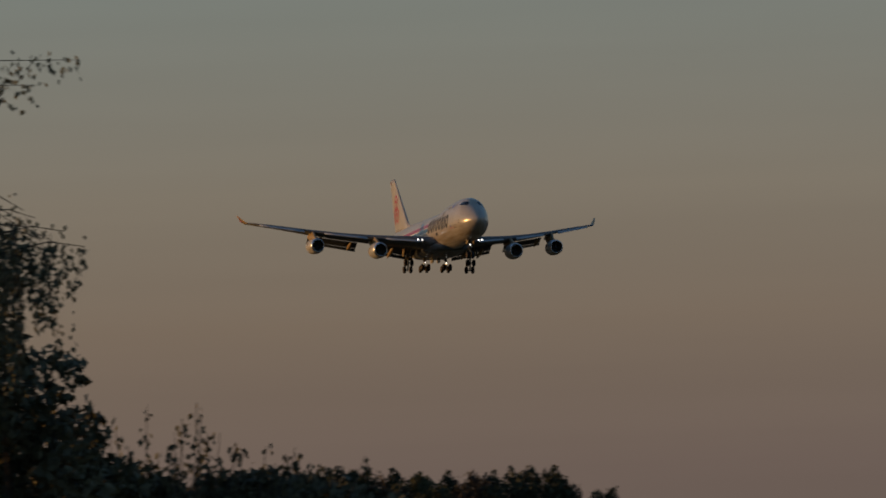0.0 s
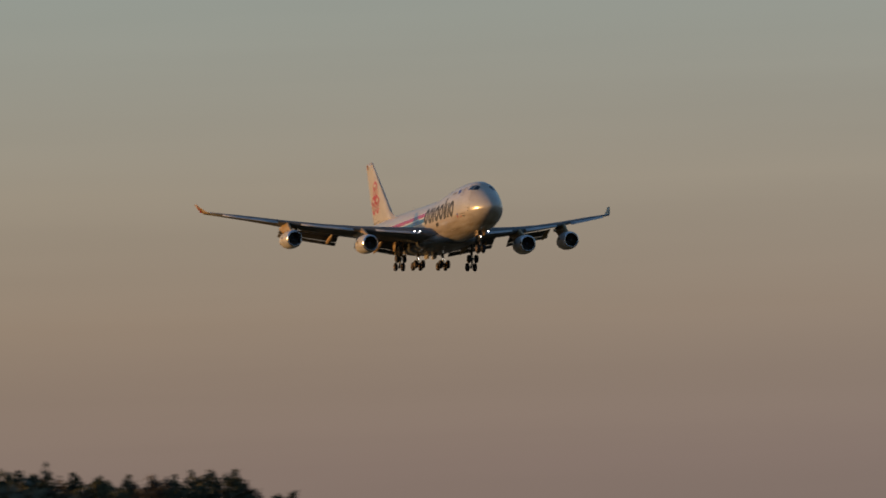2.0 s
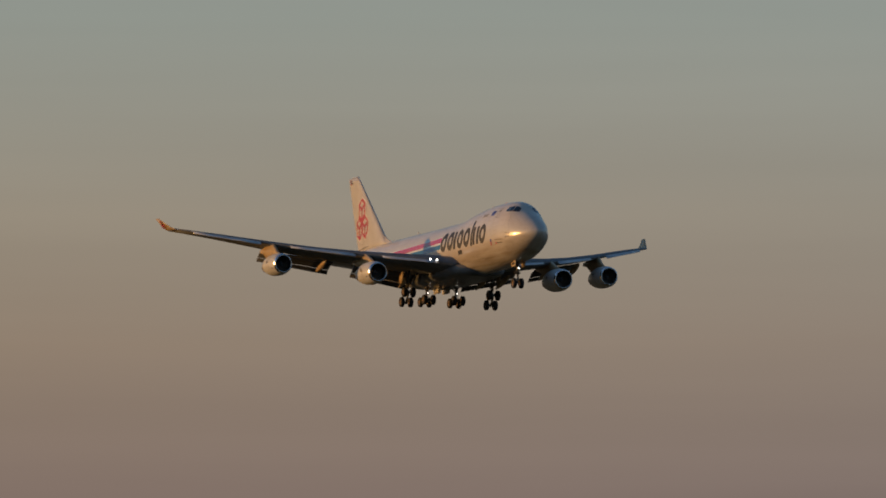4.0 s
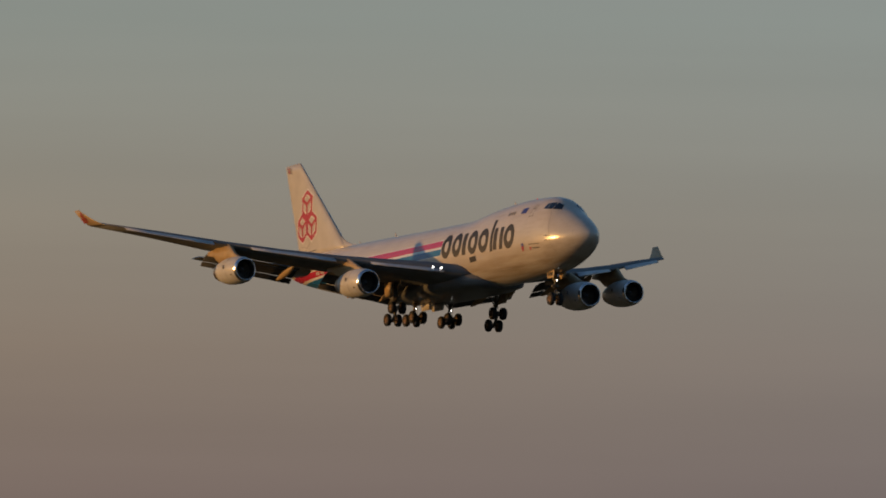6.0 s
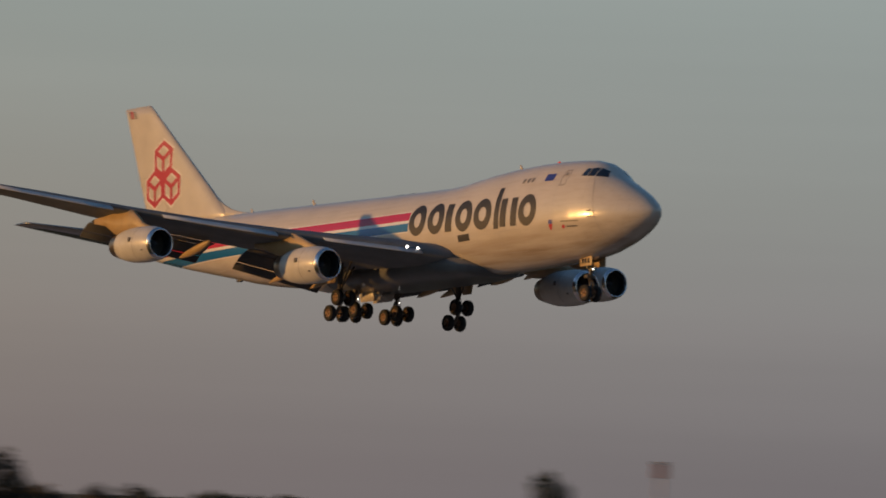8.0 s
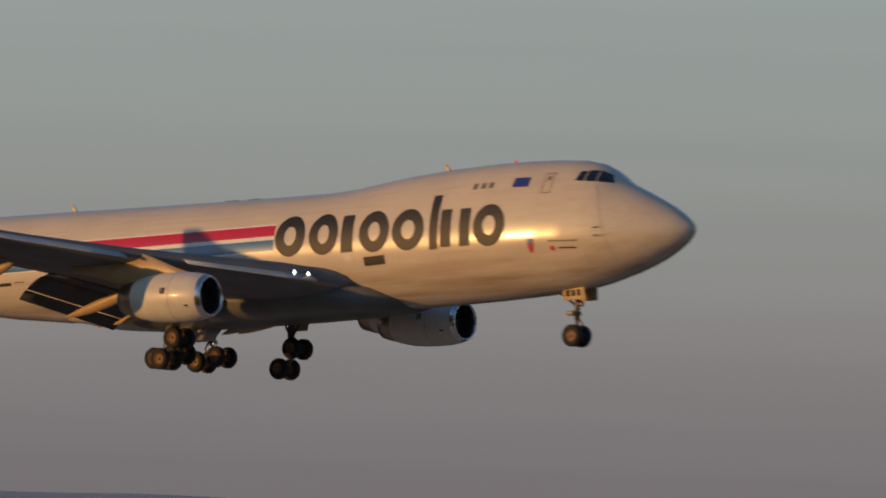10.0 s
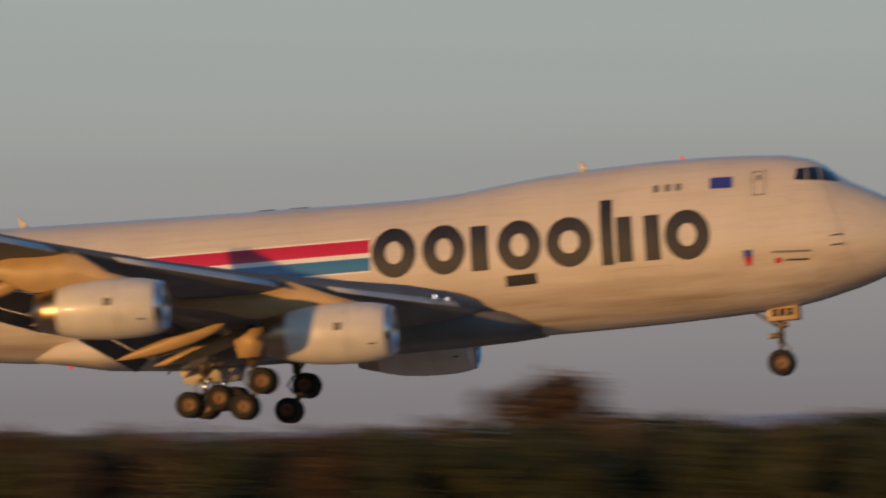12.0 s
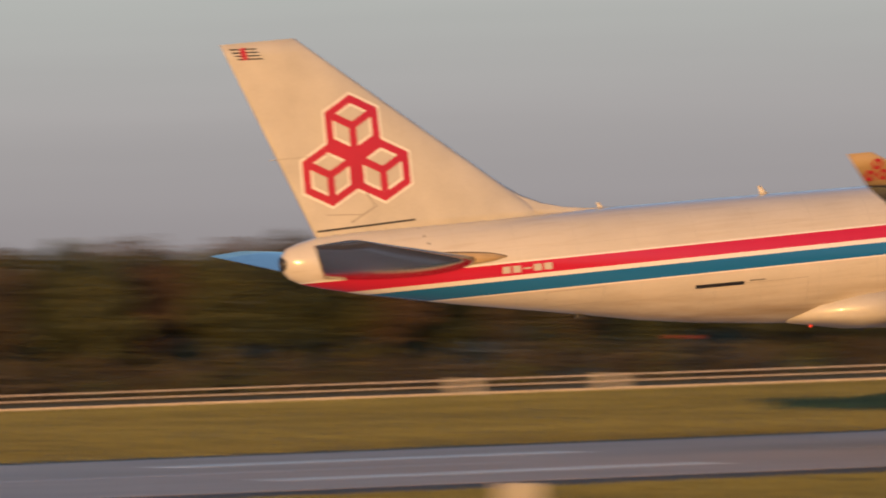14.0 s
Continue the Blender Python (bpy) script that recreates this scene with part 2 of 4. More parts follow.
def revolve(profile, n=40, axis="x"):
    """Rings of (along, radius) round the x axis."""
    rings = []
    for x, r in profile:
        ring = [(x, r * math.cos(2 * math.pi * k / n), r * math.sin(2 * math.pi * k / n)) for k in range(n)]
        if axis == "y":
            ring = [(b, a, c) for a, b, c in ring]
        if axis == "z":
            ring = [(b, c, a) for a, b, c in ring]
        rings.append(ring)
    return loft(rings, caps=False)


def tube(points, r, n=10):
    """A round bar through the points; r is one radius or one for each."""
    rs = r if isinstance(r, (list, tuple)) else [r] * len(points)
    rings = []
    for i, p in enumerate(points):
        p = Vector(p)
        d = (Vector(points[min(i + 1, len(points) - 1)]) - Vector(points[max(i - 1, 0)])).normalized()
        a = d.orthogonal().normalized() if i == 0 else (a - d * a.dot(d)).normalized()
        b = d.cross(a)
        rings.append([p + rs[i] * (a * math.cos(2 * math.pi * k / n) + b * math.sin(2 * math.pi * k / n)) for k in range(n)])
    return loft(rings)


def box(x0, x1, y0, y1, z0, z1, e=0.0):
    """A block whose edges are cut by e."""
    bm = bmesh.new()
    bmesh.ops.create_cube(bm, size=1)
    for v in bm.verts:
        v.co = ((x0 + x1) / 2 + v.co.x * (x1 - x0), (y0 + y1) / 2 + v.co.y * (y1 - y0), (z0 + z1) / 2 + v.co.z * (z1 - z0))
    if e:
        bmesh.ops.bevel(bm, geom=bm.edges[:], offset=e, segments=2, affect="EDGES", profile=0.5)
    v = [p.co.copy() for p in bm.verts]
    bm.verts.index_update()
    f = [tuple(q.index for q in fa.verts) for fa in bm.faces]
    bm.free()
    return v, f


# ---- the aircraft: x forward from station 30, y to its left, z up from the tyres' level when it stands ----
def at(s, y, z):
    return (30.0 - s, y, z)


HULL = [  # station, bottom, top, half width, height of the widest line
    (0.0, 5.30, 5.44, 0.06, 5.37), (0.08, 5.08, 5.62, 0.28, 5.36), (0.35, 4.78, 5.90, 0.62, 5.34), (0.8, 4.46, 6.27, 0.98, 5.32),
    (1.5, 4.07, 6.74, 1.40, 5.30), (2.3, 3.70, 7.18, 1.77, 5.30), (3.2, 3.38, 7.66, 2.12, 5.30), (4.1, 3.10, 8.10, 2.40, 5.30), (4.6, 2.98, 8.44, 2.53, 5.30),
    (5.2, 2.83, 8.96, 2.66, 5.30), (5.9, 2.66, 9.32, 2.79, 5.30), (7.0, 2.48, 9.58, 2.96, 5.30), (8.5, 2.34, 9.71, 3.10, 5.32), (10.5, 2.24, 9.80, 3.20, 5.35),
    (13.0, 2.15, 9.82, 3.25, 5.4), (16.0, 2.10, 9.72, 3.25, 5.4), (18.5, 2.08, 9.55, 3.25, 5.45), (20.5, 2.08, 9.34, 3.25, 5.5),
    (22.5, 2.08, 9.10, 3.25, 5.55), (24.5, 2.08, 9.00, 3.25, 5.55), (28.0, 2.10, 9.02, 3.25, 5.6), (34.0, 2.18, 9.10, 3.25, 5.65), (40.0, 2.48, 9.20, 3.25, 5.75),
    (44.0, 2.76, 9.28, 3.22, 5.95), (48.0, 3.20, 9.34, 3.08, 6.2), (51.0, 3.64, 9.38, 2.88, 6.45), (54.0, 4.22, 9.40, 2.60, 6.75), (57.0, 4.76, 9.42, 2.28, 7.05),
    (60.4, 5.38, 9.44, 1.92, 7.4), (63.0, 5.90, 9.45, 1.60, 7.7), (65.2, 6.36, 9.43, 1.28, 7.9), (67.0, 6.80, 9.34, 0.98, 8.05), (68.0, 7.10, 9.16, 0.76, 8.12),
    (68.6, 7.42, 8.94, 0.52, 8.16), (68.85, 7.75, 8.62, 0.3, 8.18)]


def hull_at(s):
    for a, b in zip(HULL, HULL[1:]):
        if s <= b[0]:
            k = max(0.0, (s - a[0]) / (b[0] - a[0]))
            return [p + (q - p) * k for p, q in zip(a, b)]
    return list(HULL[-1])


def hull_y(s, z):
    _, zb, zt, hw, zw = hull_at(s)
    h = (zt - zw) if z > zw else (zw - zb)
    return hw * math.sqrt(max(0.0, 1 - ((z - zw) / h) ** 2))


def hull_ring(s, n=64, grow=0.0):
    _, zb, zt, hw, zw = hull_at(s)
    ring = []
    for k in range(n):
        a = 2 * math.pi * k / n
        c, d = math.cos(a), math.sin(a)
        ring.append(at(s, (hw + grow) * c, zw + d * ((zt - zw if d > 0 else zw - zb) + grow)))
    return ring


def smooth_stations(lo, hi, step):
    keep = sorted({h[0] for h in HULL if lo <= h[0] <= hi} | {lo + i * step for i in range(int((hi - lo) / step) + 1)} | {hi})
    return [s for i, s in enumerate(keep) if i == 0 or s - keep[i - 1] > 0.02]


def stroke(pts, w, surf, closed=False, lift=0.018):
    """A flat band along points (s, z), laid on a surface y = surf(s, z)."""
    n = len(pts)
    fine = []
    for i in range(n if closed else n - 1):
        a, b = pts[i], pts[(i + 1) % n]
        k = max(1, int(math.hypot(a[0] - b[0], a[1] - b[1]) / 0.3))
        fine += [(a[0] + (b[0] - a[0]) * j / k, a[1] + (b[1] - a[1]) * j / k) for j in range(k)]
    if not closed:
        fine.append(pts[-1])
    v, f = [], []
    m = len(fine)
    across = max(2, int(w / 0.25) + 1)
    for i, p in enumerate(fine):
        q0 = fine[(i - 1) % m] if closed else fine[max(0, i - 1)]
        q1 = fine[(i + 1) % m] if closed else fine[min(m - 1, i + 1)]
        d1 = Vector((p[0] - q0[0], p[1] - q0[1]))
        d2 = Vector((q1[0] - p[0], q1[1] - p[1]))
        d1 = d1.normalized() if d1.length > 1e-9 else d2.normalized()
        d2 = d2.normalized() if d2.length > 1e-9 else d1
        t = (d1 + d2).normalized()
        nrm = Vector((-t.y, t.x)) / max(0.5, t.dot(d1))
        for j in range(across + 1):
            o = (j / across - 0.5) * w
            s, z = p[0] + nrm.x * o, p[1] + nrm.y * o
            v.append(at(s, -(surf(s, z) + lift), z))
    k = across + 1
    for i in range(m if closed else m - 1):
        a, b = i * k, ((i + 1) % m) * k
        for j in range(across):
            f.append((a + j, b + j, b + j + 1, a + j + 1))
    return v, f


def ellipse_path(cs, cz, rs, rz, n=28, a0=0.0, a1=360.0):
    return [(cs + rs * math.cos(radians(a0 + (a1 - a0) * k / n)), cz + rz * math.sin(radians(a0 + (a1 - a0) * k / n))) for k in range(n + (a1 - a0 < 360))]


def airfoil(chord, thick, n=14, camber=0.02):
    """A ring of (along, up): nose at 0, tail at chord."""
    up, lo = [], []
    for i in range(n + 1):
        u = 0.5 - 0.5 * math.cos(math.pi * i / n)
        h = 5 * (0.2969 * math.sqrt(u) - 0.126 * u - 0.3516 * u * u + 0.2843 * u ** 3 - 0.1015 * u ** 4)
        c = camber * 4 * u * (1 - u) * chord
        up.append((u * chord, c + h * thick))
        lo.append((u * chord, c - h * thick))
    return up + lo[-2:0:-1]


WING = [  # half span, nose and tail station, height, thickness
    (2.0, 20.8, 35.5, 3.50, 2.0), (3.3, 21.7, 35.7, 3.62, 1.9), (5.3, 23.05, 35.9, 4.02, 1.60), (8.5, 25.7, 36.4, 4.45, 1.28), (12.0, 28.7, 37.7, 4.95, 1.05),
    (16.5, 32.55, 40.2, 5.72, 0.86), (21.2, 36.6, 43.2, 6.70, 0.68), (26.0, 40.8, 46.0, 7.85, 0.48), (30.9, 45.0, 48.8, 8.93, 0.30)]


def wing_at(y):
    y = abs(y)
    for a, b in zip(WING, WING[1:]):
        if y <= b[0]:
            k = max(0.0, (y - a[0]) / (b[0] - a[0]))
            return [p + (q - p) * k for p, q in zip(a, b)]
    return list(WING[-1])


def wing_ring(y, side):
    _, le, te, z, th = wing_at(y)
    drop = 0.025 * (te - le) * max(0, 1 - abs(y) / 30)
    c = te - le
    washout = 0.045 * max(0.0, (abs(y) - 14) / 17)  # the outer wing twists nose-down
    return [at(le + a, side * y, z + b - drop * (a / c) + washout * a) for a, b in airfoil(c, th)]


def slab(p0, p1, c0, c1, droop, th, side):
    """A slotted flap panel from span p0 to p1 (y, s, z), of those chords, that hangs down by droop degrees."""
    rings = []
    for k in range(5):
        u = k / 4
        y, s, z = (a + (b - a) * u for a, b in zip(p0, p1))
        c = c0 + (c1 - c0) * u
        ca, sa = math.cos(radians(droop)), math.sin(radians(droop))
        rings.append([at(s + a * ca + b * sa, side * y, z - a * sa + b * ca) for a, b in airfoil(c, th * c, 8, 0.03)])
    return loft(rings)


def canoe(length, w, h, n=18):
    """A boat-shaped fairing along -x from its nose at 0."""
    rings = []
    for i in range(n + 1):
        u = i / n
        r = max(0.02, (math.sin(math.pi * u ** 0.8)) ** 0.7)
        rings.append([(-length * u, w * r * math.cos(2 * math.pi * k / 16), h * r * math.sin(2 * math.pi * k / 16) * (1.0 if math.sin(2 * math.pi * k / 16) < 0 else 0.6)) for k in range(16)])
    return loft(rings)


def build_engine(plane, side, y, s0, z0, scale):
    eng = new("engine")
    eng.parent = plane
    eng.matrix_basis = Matrix.Translation(at(s0, side * y, z0)) @ pose(0, 0, 0, 0, 1.5, -1.5 * side) @ Matrix.Scale(scale, 4)
    tagged(eng, "long white turbofan nacelle with a dark inlet")
    part("cowl", revolve([(-0.32, 1.24), (-0.6, 1.31), (-1.1, 1.385), (-1.9, 1.425), (-2.9, 1.42), (-3.8, 1.36), (-4.6, 1.22), (-4.95, 1.13)]), M_NACELLE, eng)
    lip = [(-0.32, 1.24), (-0.16, 1.195), (-0.05, 1.14), (0.0, 1.085), (-0.05, 1.03), (-0.18, 1.0), (-0.4, 0.99)]
    part("inlet_lip", revolve(lip), M_ALU, eng, "polished metal inlet lip")
    part("inlet_duct", revolve([(-0.4, 0.99), (-0.9, 1.02), (-1.45, 1.05), (-1.5, 0.02)]), M_DARK, eng, "dark inlet duct")
    blade = mesh_of("fan_blade", [(-1.15, -0.06, 0.3), (-1.32, 0.07, 0.3), (-1.36, 0.16, 1.02), (-1.12, -0.13, 1.02)], [(0, 1, 2, 3)], M_STRUT)
    for k in range(24):
        ob = new("fan_blade", blade)
        ob.parent = eng
        ob.matrix_basis = Matrix.Rotation(2 * math.pi * k / 24, 4, "X")
    part("spinner", revolve([(-0.62, 0.01), (-0.75, 0.12), (-1.0, 0.24), (-1.25, 0.33), (-1.4, 0.34)], 24), M_UNDER, eng)
    part("nozzle", revolve([(-4.95, 1.125), (-5.5, 1.0), (-6.05, 0.86), (-6.07, 0.80), (-5.4, 0.82)]), M_NOZZLE, eng, "heat-stained bare metal nozzle")
    part("exhaust_plug", revolve([(-5.2, 0.5), (-5.8, 0.42), (-6.3, 0.2), (-6.5, 0.02)], 24), M_NOZZLE, eng)
    seam = revolve([(-2.05, 1.425), (-2.05, 1.432), (-2.08, 1.432), (-2.08, 1.425)])
    part("cowl_joint", seam, M_LINE, eng)
    plate = box(-2.62, -2.3, -1.447, -1.40, 0.12, 0.46)
    part("cowl_mark", plate, M_GREYMARK, eng, "small grey stencilled mark")
    latch = box(-1.0, -0.8, -1.30, -1.20, -0.62, -0.54)
    part("vent", latch, M_DARK, eng)
    return eng


def build_pylon(plane, side, y, s0, z0, scale):
    _, le, te, zw, th = wing_at(y)
    rings = []
    for s, lo, hi, w in ((s0 + 1.5 * scale, z0 + 1.36 * scale, z0 + 1.42 * scale, 0.03), (s0 + 2.6 * scale, z0 + 1.2 * scale, z0 + 1.78 * scale, 0.16), (le + 0.3, z0 + 1.0 * scale, zw + 0.12, 0.24), (le + 2.2, z0 + 1.15 * scale, zw - 0.05, 0.24), (le + 3.6, zw - 0.95, zw - 0.2, 0.18), (le + 5.4, zw - 0.62, zw - 0.3, 0.05)):
        rings.append([at(s, side * y + a, b) for a, b in ((-w, lo), (-w * 0.9, (lo + hi) / 2), (-w, hi), (0, hi + 0.04), (w, hi), (w * 0.9, (lo + hi) / 2), (w, lo), (0, lo - 0.03))])
    part("pylon", loft(rings), M_CREAM, plane)


def build_wheel(parent, x, y, z, r, w):
    whl = new("wheel")
    whl.parent = parent
    whl.matrix_basis = Matrix.Translation((x, y, z))
    h = w / 2
    tyre = part("tyre", revolve([(-h * 0.75, r * 0.5), (-h * 0.95, r * 0.6), (-h, r * 0.78), (-h * 0.82, r * 0.93), (-h * 0.45, r), (h * 0.45, r), (h * 0.82, r * 0.93), (h, r * 0.78), (h * 0.95, r * 0.6), (h * 0.75, r * 0.5)], 28, "y"), M_TYRE, whl)
    rim = part("rim", revolve([(-h * 0.8, r * 0.52), (-h * 0.78, r * 0.44), (-h * 0.5, r * 0.4), (-h * 0.45, r * 0.16), (-h * 0.85, r * 0.13), (-h * 0.85, 0.005), (h * 0.85, 0.005), (h * 0.85, r * 0.13), (h * 0.45, r * 0.16), (h * 0.5, r * 0.4), (h * 0.78, r * 0.44), (h * 0.8, r * 0.52)], 24, "y"), M_RIM, whl, "worn metal wheel rim")
    return whl


def build_bogie_gear(plane, name, y, s, z, tilt, top, label):
    """A main gear leg with a four-wheel truck; tilt: degrees by which the front wheels hang higher."""
    leg = new(name)
    leg.parent = plane
    leg.matrix_basis = Matrix.Translation(at(s, y, z))
    tagged(leg, label)
    part("oleo_piston", tube([(0, 0, 0.05), (0, 0, 1.3)], 0.12, 14), M_ALU, leg, "bright metal piston")
    part("oleo_strut", joined(tube([(0, 0, 1.2), (top[0], top[1], top[2])], 0.2, 14)), M_STRUT, leg)
    part("drag_brace", tube([(0, 0, 1.1), (1.5, 0, top[2] + 0.1)], 0.075), M_STRUT, leg)
    part("side_brace", tube([(0, 0, 1.2), (0, -1.4 if y > 0 else 1.4, top[2])], 0.07), M_STRUT, leg)
    part("torque_link", joined(tube([(-0.15, 0.07, 0.2), (-0.5, 0, 0.65), (-0.15, 0.07, 1.1)], 0.045, 8), tube([(-0.15, -0.07, 0.2), (-0.5, 0, 0.65), (-0.15, -0.07, 1.1)], 0.045, 8)), M_STRUT, leg)
    part("brake_hose", joined(tube([(0.2, 0.1, 0.1), (0.34, 0.12, 0.6), (0.2, 0.12, 1.3)], 0.02, 6), tube([(0.2, -0.1, 0.1), (0.36, -0.12, 0.7), (0.2, -0.12, 1.4)], 0.02, 6)), M_DARK, leg)
    if name == "body_gear":
        # glowing disc in a short cup, added to give this leg a bright spot
        part("strut_glow_disc", revolve([(0.04, 0.005), (0.04, 0.075)], 12), M_LAMP, leg, "small added glowing disc", m=Matrix.Translation((0.22, 0, 1.0)))
        part("light_housing", revolve([(0.16, 0.09), (0.16, 0.08), (-0.06, 0.08), (-0.06, 0.095), (0.16, 0.095)], 14), M_STRUT, leg, m=Matrix.Translation((0.22, 0, 1.0)))
    ca, sa = math.cos(radians(tilt)), math.sin(radians(tilt))
    part("truck_beam", joined(tube([(-0.95 * ca, 0, -0.95 * sa), (0.95 * ca, 0, 0.95 * sa)], 0.13, 12), *[tube([(k * 0.74 * ca, -0.62, k * 0.74 * sa), (k * 0.74 * ca, 0.62, k * 0.74 * sa)], 0.08, 10) for k in (-1, 1)]), M_STRUT, leg)
    for k in (-1, 1):
        for j in (-1, 1):
            build_wheel(leg, k * 0.74 * ca, j * 0.56, k * 0.74 * sa, 0.62, 0.46)
    return leg


def build_aircraft():
    plane = tagged(new("cargo_airliner"), "white four-engined cargo jet landing with gear and flaps down", "aircraft")
    hull = loft([hull_ring(s) for s in smooth_stations(0.0, 68.85, 0.75)])
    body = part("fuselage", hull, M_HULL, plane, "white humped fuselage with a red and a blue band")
    part("exhaust_pipe", revolve([(-38.7, 0.42), (-38.95, 0.36), (-38.97, 0.30), (-38.6, 0.28)], 24), M_DARK, body, m=Matrix.Translation((0, 0, 8.18)))
    # belly fairing between the wings; the front's dark grey stands in for the wing's shade
    rings = []
    for s, w, zt, zb in ((19.0, 1.6, 3.0, 2.02), (20.5, 2.9, 3.5, 1.92), (23, 3.5, 4.0, 1.84), (27, 3.65, 4.3, 1.80), (32, 3.65, 4.3, 1.80), (37, 3.55, 4.2, 1.86), (40, 3.15, 4.0, 2.1), (42.0, 2.3, 3.7, 2.5), (43.4, 1.1, 3.4, 2.75)):
        ring = []
        for k in range(28):
            a = 2 * math.pi * k / 28
            c, d = math.cos(a), math.sin(a)
            ring.append(at(s, w * math.copysign(abs(c) ** 0.7, c), (zt + zb) / 2 + (zt - zb) / 2 * math.copysign(abs(d) ** 0.7, d)))
        rings.append(ring)
    part("belly_fairing", loft(rings[:6]), M_BELLY, plane, "belly fairing, its grey standing in for shade under the wing")
    part("tail_fairing", loft(rings[5:]), M_WHITE, plane)
    # cockpit windows, upper-deck windows, doors, markings
    def hw_surf(s, z):
        return hull_y(s, z)
    def pane(pts):
        n = 6
        vv, ff = [], []
        for i in range(n + 1):
            for j in range(n + 1):
                u, w = i / n, j / n
                s = (pts[0][0] * (1 - u) + pts[1][0] * u) * (1 - w) + (pts[3][0] * (1 - u) + pts[2][0] * u) * w
                z = (pts[0][1] * (1 - u) + pts[1][1] * u) * (1 - w) + (pts[3][1] * (1 - u) + pts[2][1] * u) * w
                vv.append(at(s, -(hull_y(s, z) + 0.025), z))
        for i in range(n):
            for j in range(n):
                a = i * (n + 1) + j
                ff.append((a, a + 1, a + n + 2, a + n + 1))
        return vv, ff
    def mirror(geo):
        return [(x, -y, z) for x, y, z in geo[0]], geo[1]
    for quad in (((6.50, 8.30), (5.98, 8.24), (6.02, 8.84), (6.40, 8.84)), ((5.91, 8.24), (5.33, 8.18), (5.46, 8.86), (5.95, 8.86)), ((5.26, 8.18), (4.50, 8.08), (4.86, 8.58), (5.39, 8.86))):
        gq = pane(quad)
        part("cockpit_window", gq, M_GLASS, body, "dark cockpit window")
        part("cockpit_window", mirror(gq), M_GLASS, body, "dark cockpit window")
    for s in (12.95, 12.4, 11.9):
        gq = pane(((s + 0.14, 8.22), (s - 0.14, 8.21), (s - 0.14, 8.55), (s + 0.14, 8.56)))
        part("upper_deck_window", gq, M_GREYMARK, body)
        part("upper_deck_window", mirror(gq), M_GREYMARK, body)
    part("flag_marking", pane(((10.42, 8.16), (9.38, 8.14), (9.38, 8.68), (10.42, 8.70))), M_BLUE, body, "small dark blue flag marking")
    def outline(s0, s1, z0, z1, w=0.035):
        return stroke([(s0, z0), (s1, z0), (s1, z1), (s0, z1)], w, hw_surf, True, 0.012)
    door = part("crew_door", outline(8.42, 7.86, 7.70, 8.82, 0.05), M_GREYMARK, body)
    part("window", pane(((8.22, 8.40), (8.05, 8.40), (8.05, 8.66), (8.22, 8.66))), M_GREYMARK, door)
    part("cargo_door_joint", outline(15.0, 12.4, 3.2, 4.75, 0.03), M_LINE, body)
    part("cargo_door_joint", outline(56.0, 53.2, 4.75, 5.5, 0.03), M_LINE, body)
    part("nose_door_joint", stroke([(5.25, 8.0), (5.0, 7.64), (4.75, 6.8), (4.55, 6.0), (4.3, 5.0), (4.0, 3.75), (3.8, 3.3)], 0.04, hw_surf, False, 0.012), M_LINE, body)
    part("radome_joint", stroke([(1.72, 6.8), (1.62, 6.2), (1.58, 5.4), (1.62, 4.6), (1.7, 4.1)], 0.025, hw_surf, False, 0.012), M_LINE, body)
    for z in (5.55, 5.1):
        part("probe", joined(tube([at(4.95, -hull_y(4.95, z), z), at(4.9, -hull_y(4.95, z) - 0.12, z)], 0.03, 6), tube([at(4.9, -hull_y(4.95, z) - 0.12, z), at(4.45, -hull_y(4.95, z) - 0.12, z + 0.02)], 0.022, 6)), M_DARK, body)
    shield = pane(((9.02, 4.85), (8.60, 4.83), (8.60, 5.14), (9.02, 5.16)))
    part("shield_marking", shield, M_BLUE, body, "small blue and red shield marking")
    part("shield_marking", pane(((8.90, 4.42), (8.72, 4.41), (8.60, 4.83), (9.02, 4.85))), M_RED, body, "red lower half of the shield marking")
    part("text_bar", stroke([(7.7, 4.97), (5.9, 4.90)], 0.10, hw_surf), M_GREYMARK, body, "unreadable line of small print")
    part("red_square_marking", pane(((7.58, 4.45), (7.30, 4.44), (7.30, 4.68), (7.58, 4.69))), M_RED, body)
    part("text_bar", stroke([(7.1, 4.56), (6.0, 4.52)], 0.08, hw_surf), M_NAVY, body, "unreadable line of small print")
    part("text_bar", stroke([(48.6, 5.0), (46.1, 4.98)], 0.18, hw_surf), M_NAVY, body, "dark bar of small print")
    part("text_bar", stroke([(45.8, 5.06), (45.0, 5.05)], 0.07, hw_surf), M_GREYMARK, body, "thin line of small print")
    part("hatch_joint", outline(47.6, 42.8, 3.55, 4.95, 0.025), M_LINE, body)
    for k in range(5):
        part("registration_bar", stroke([(58.25 - k * 0.52, 6.80), (57.86 - k * 0.52, 6.80)], 0.34 if k != 2 else 0.08, hw_surf, False, 0.02), M_WHITE, body, "white bar on the red band")
    # large dark word shapes: rings and bars, sloping as the hull runs
    base, mid, rz, wd = 5.33, 6.43, 0.86, 0.63
    slope = 0.022
    def dn(s):
        return -(26.5 - s) * slope
    word = []
    for s0, s1 in ((26.45, 24.35), (24.05, 22.0), (20.5, 18.42), (18.2, 16.0), (12.62, 10.5)):
        c = (s0 + s1) / 2
        word.append(stroke(ellipse_path(c, mid + dn(c), abs(s0 - s1) / 2 - wd / 2, rz, 30), wd, hw_surf, True))
    word.append(stroke([(21.35, base + dn(21.4)), (21.35, base + 2.12 + dn(21.4))], wd * 1.3, hw_surf))
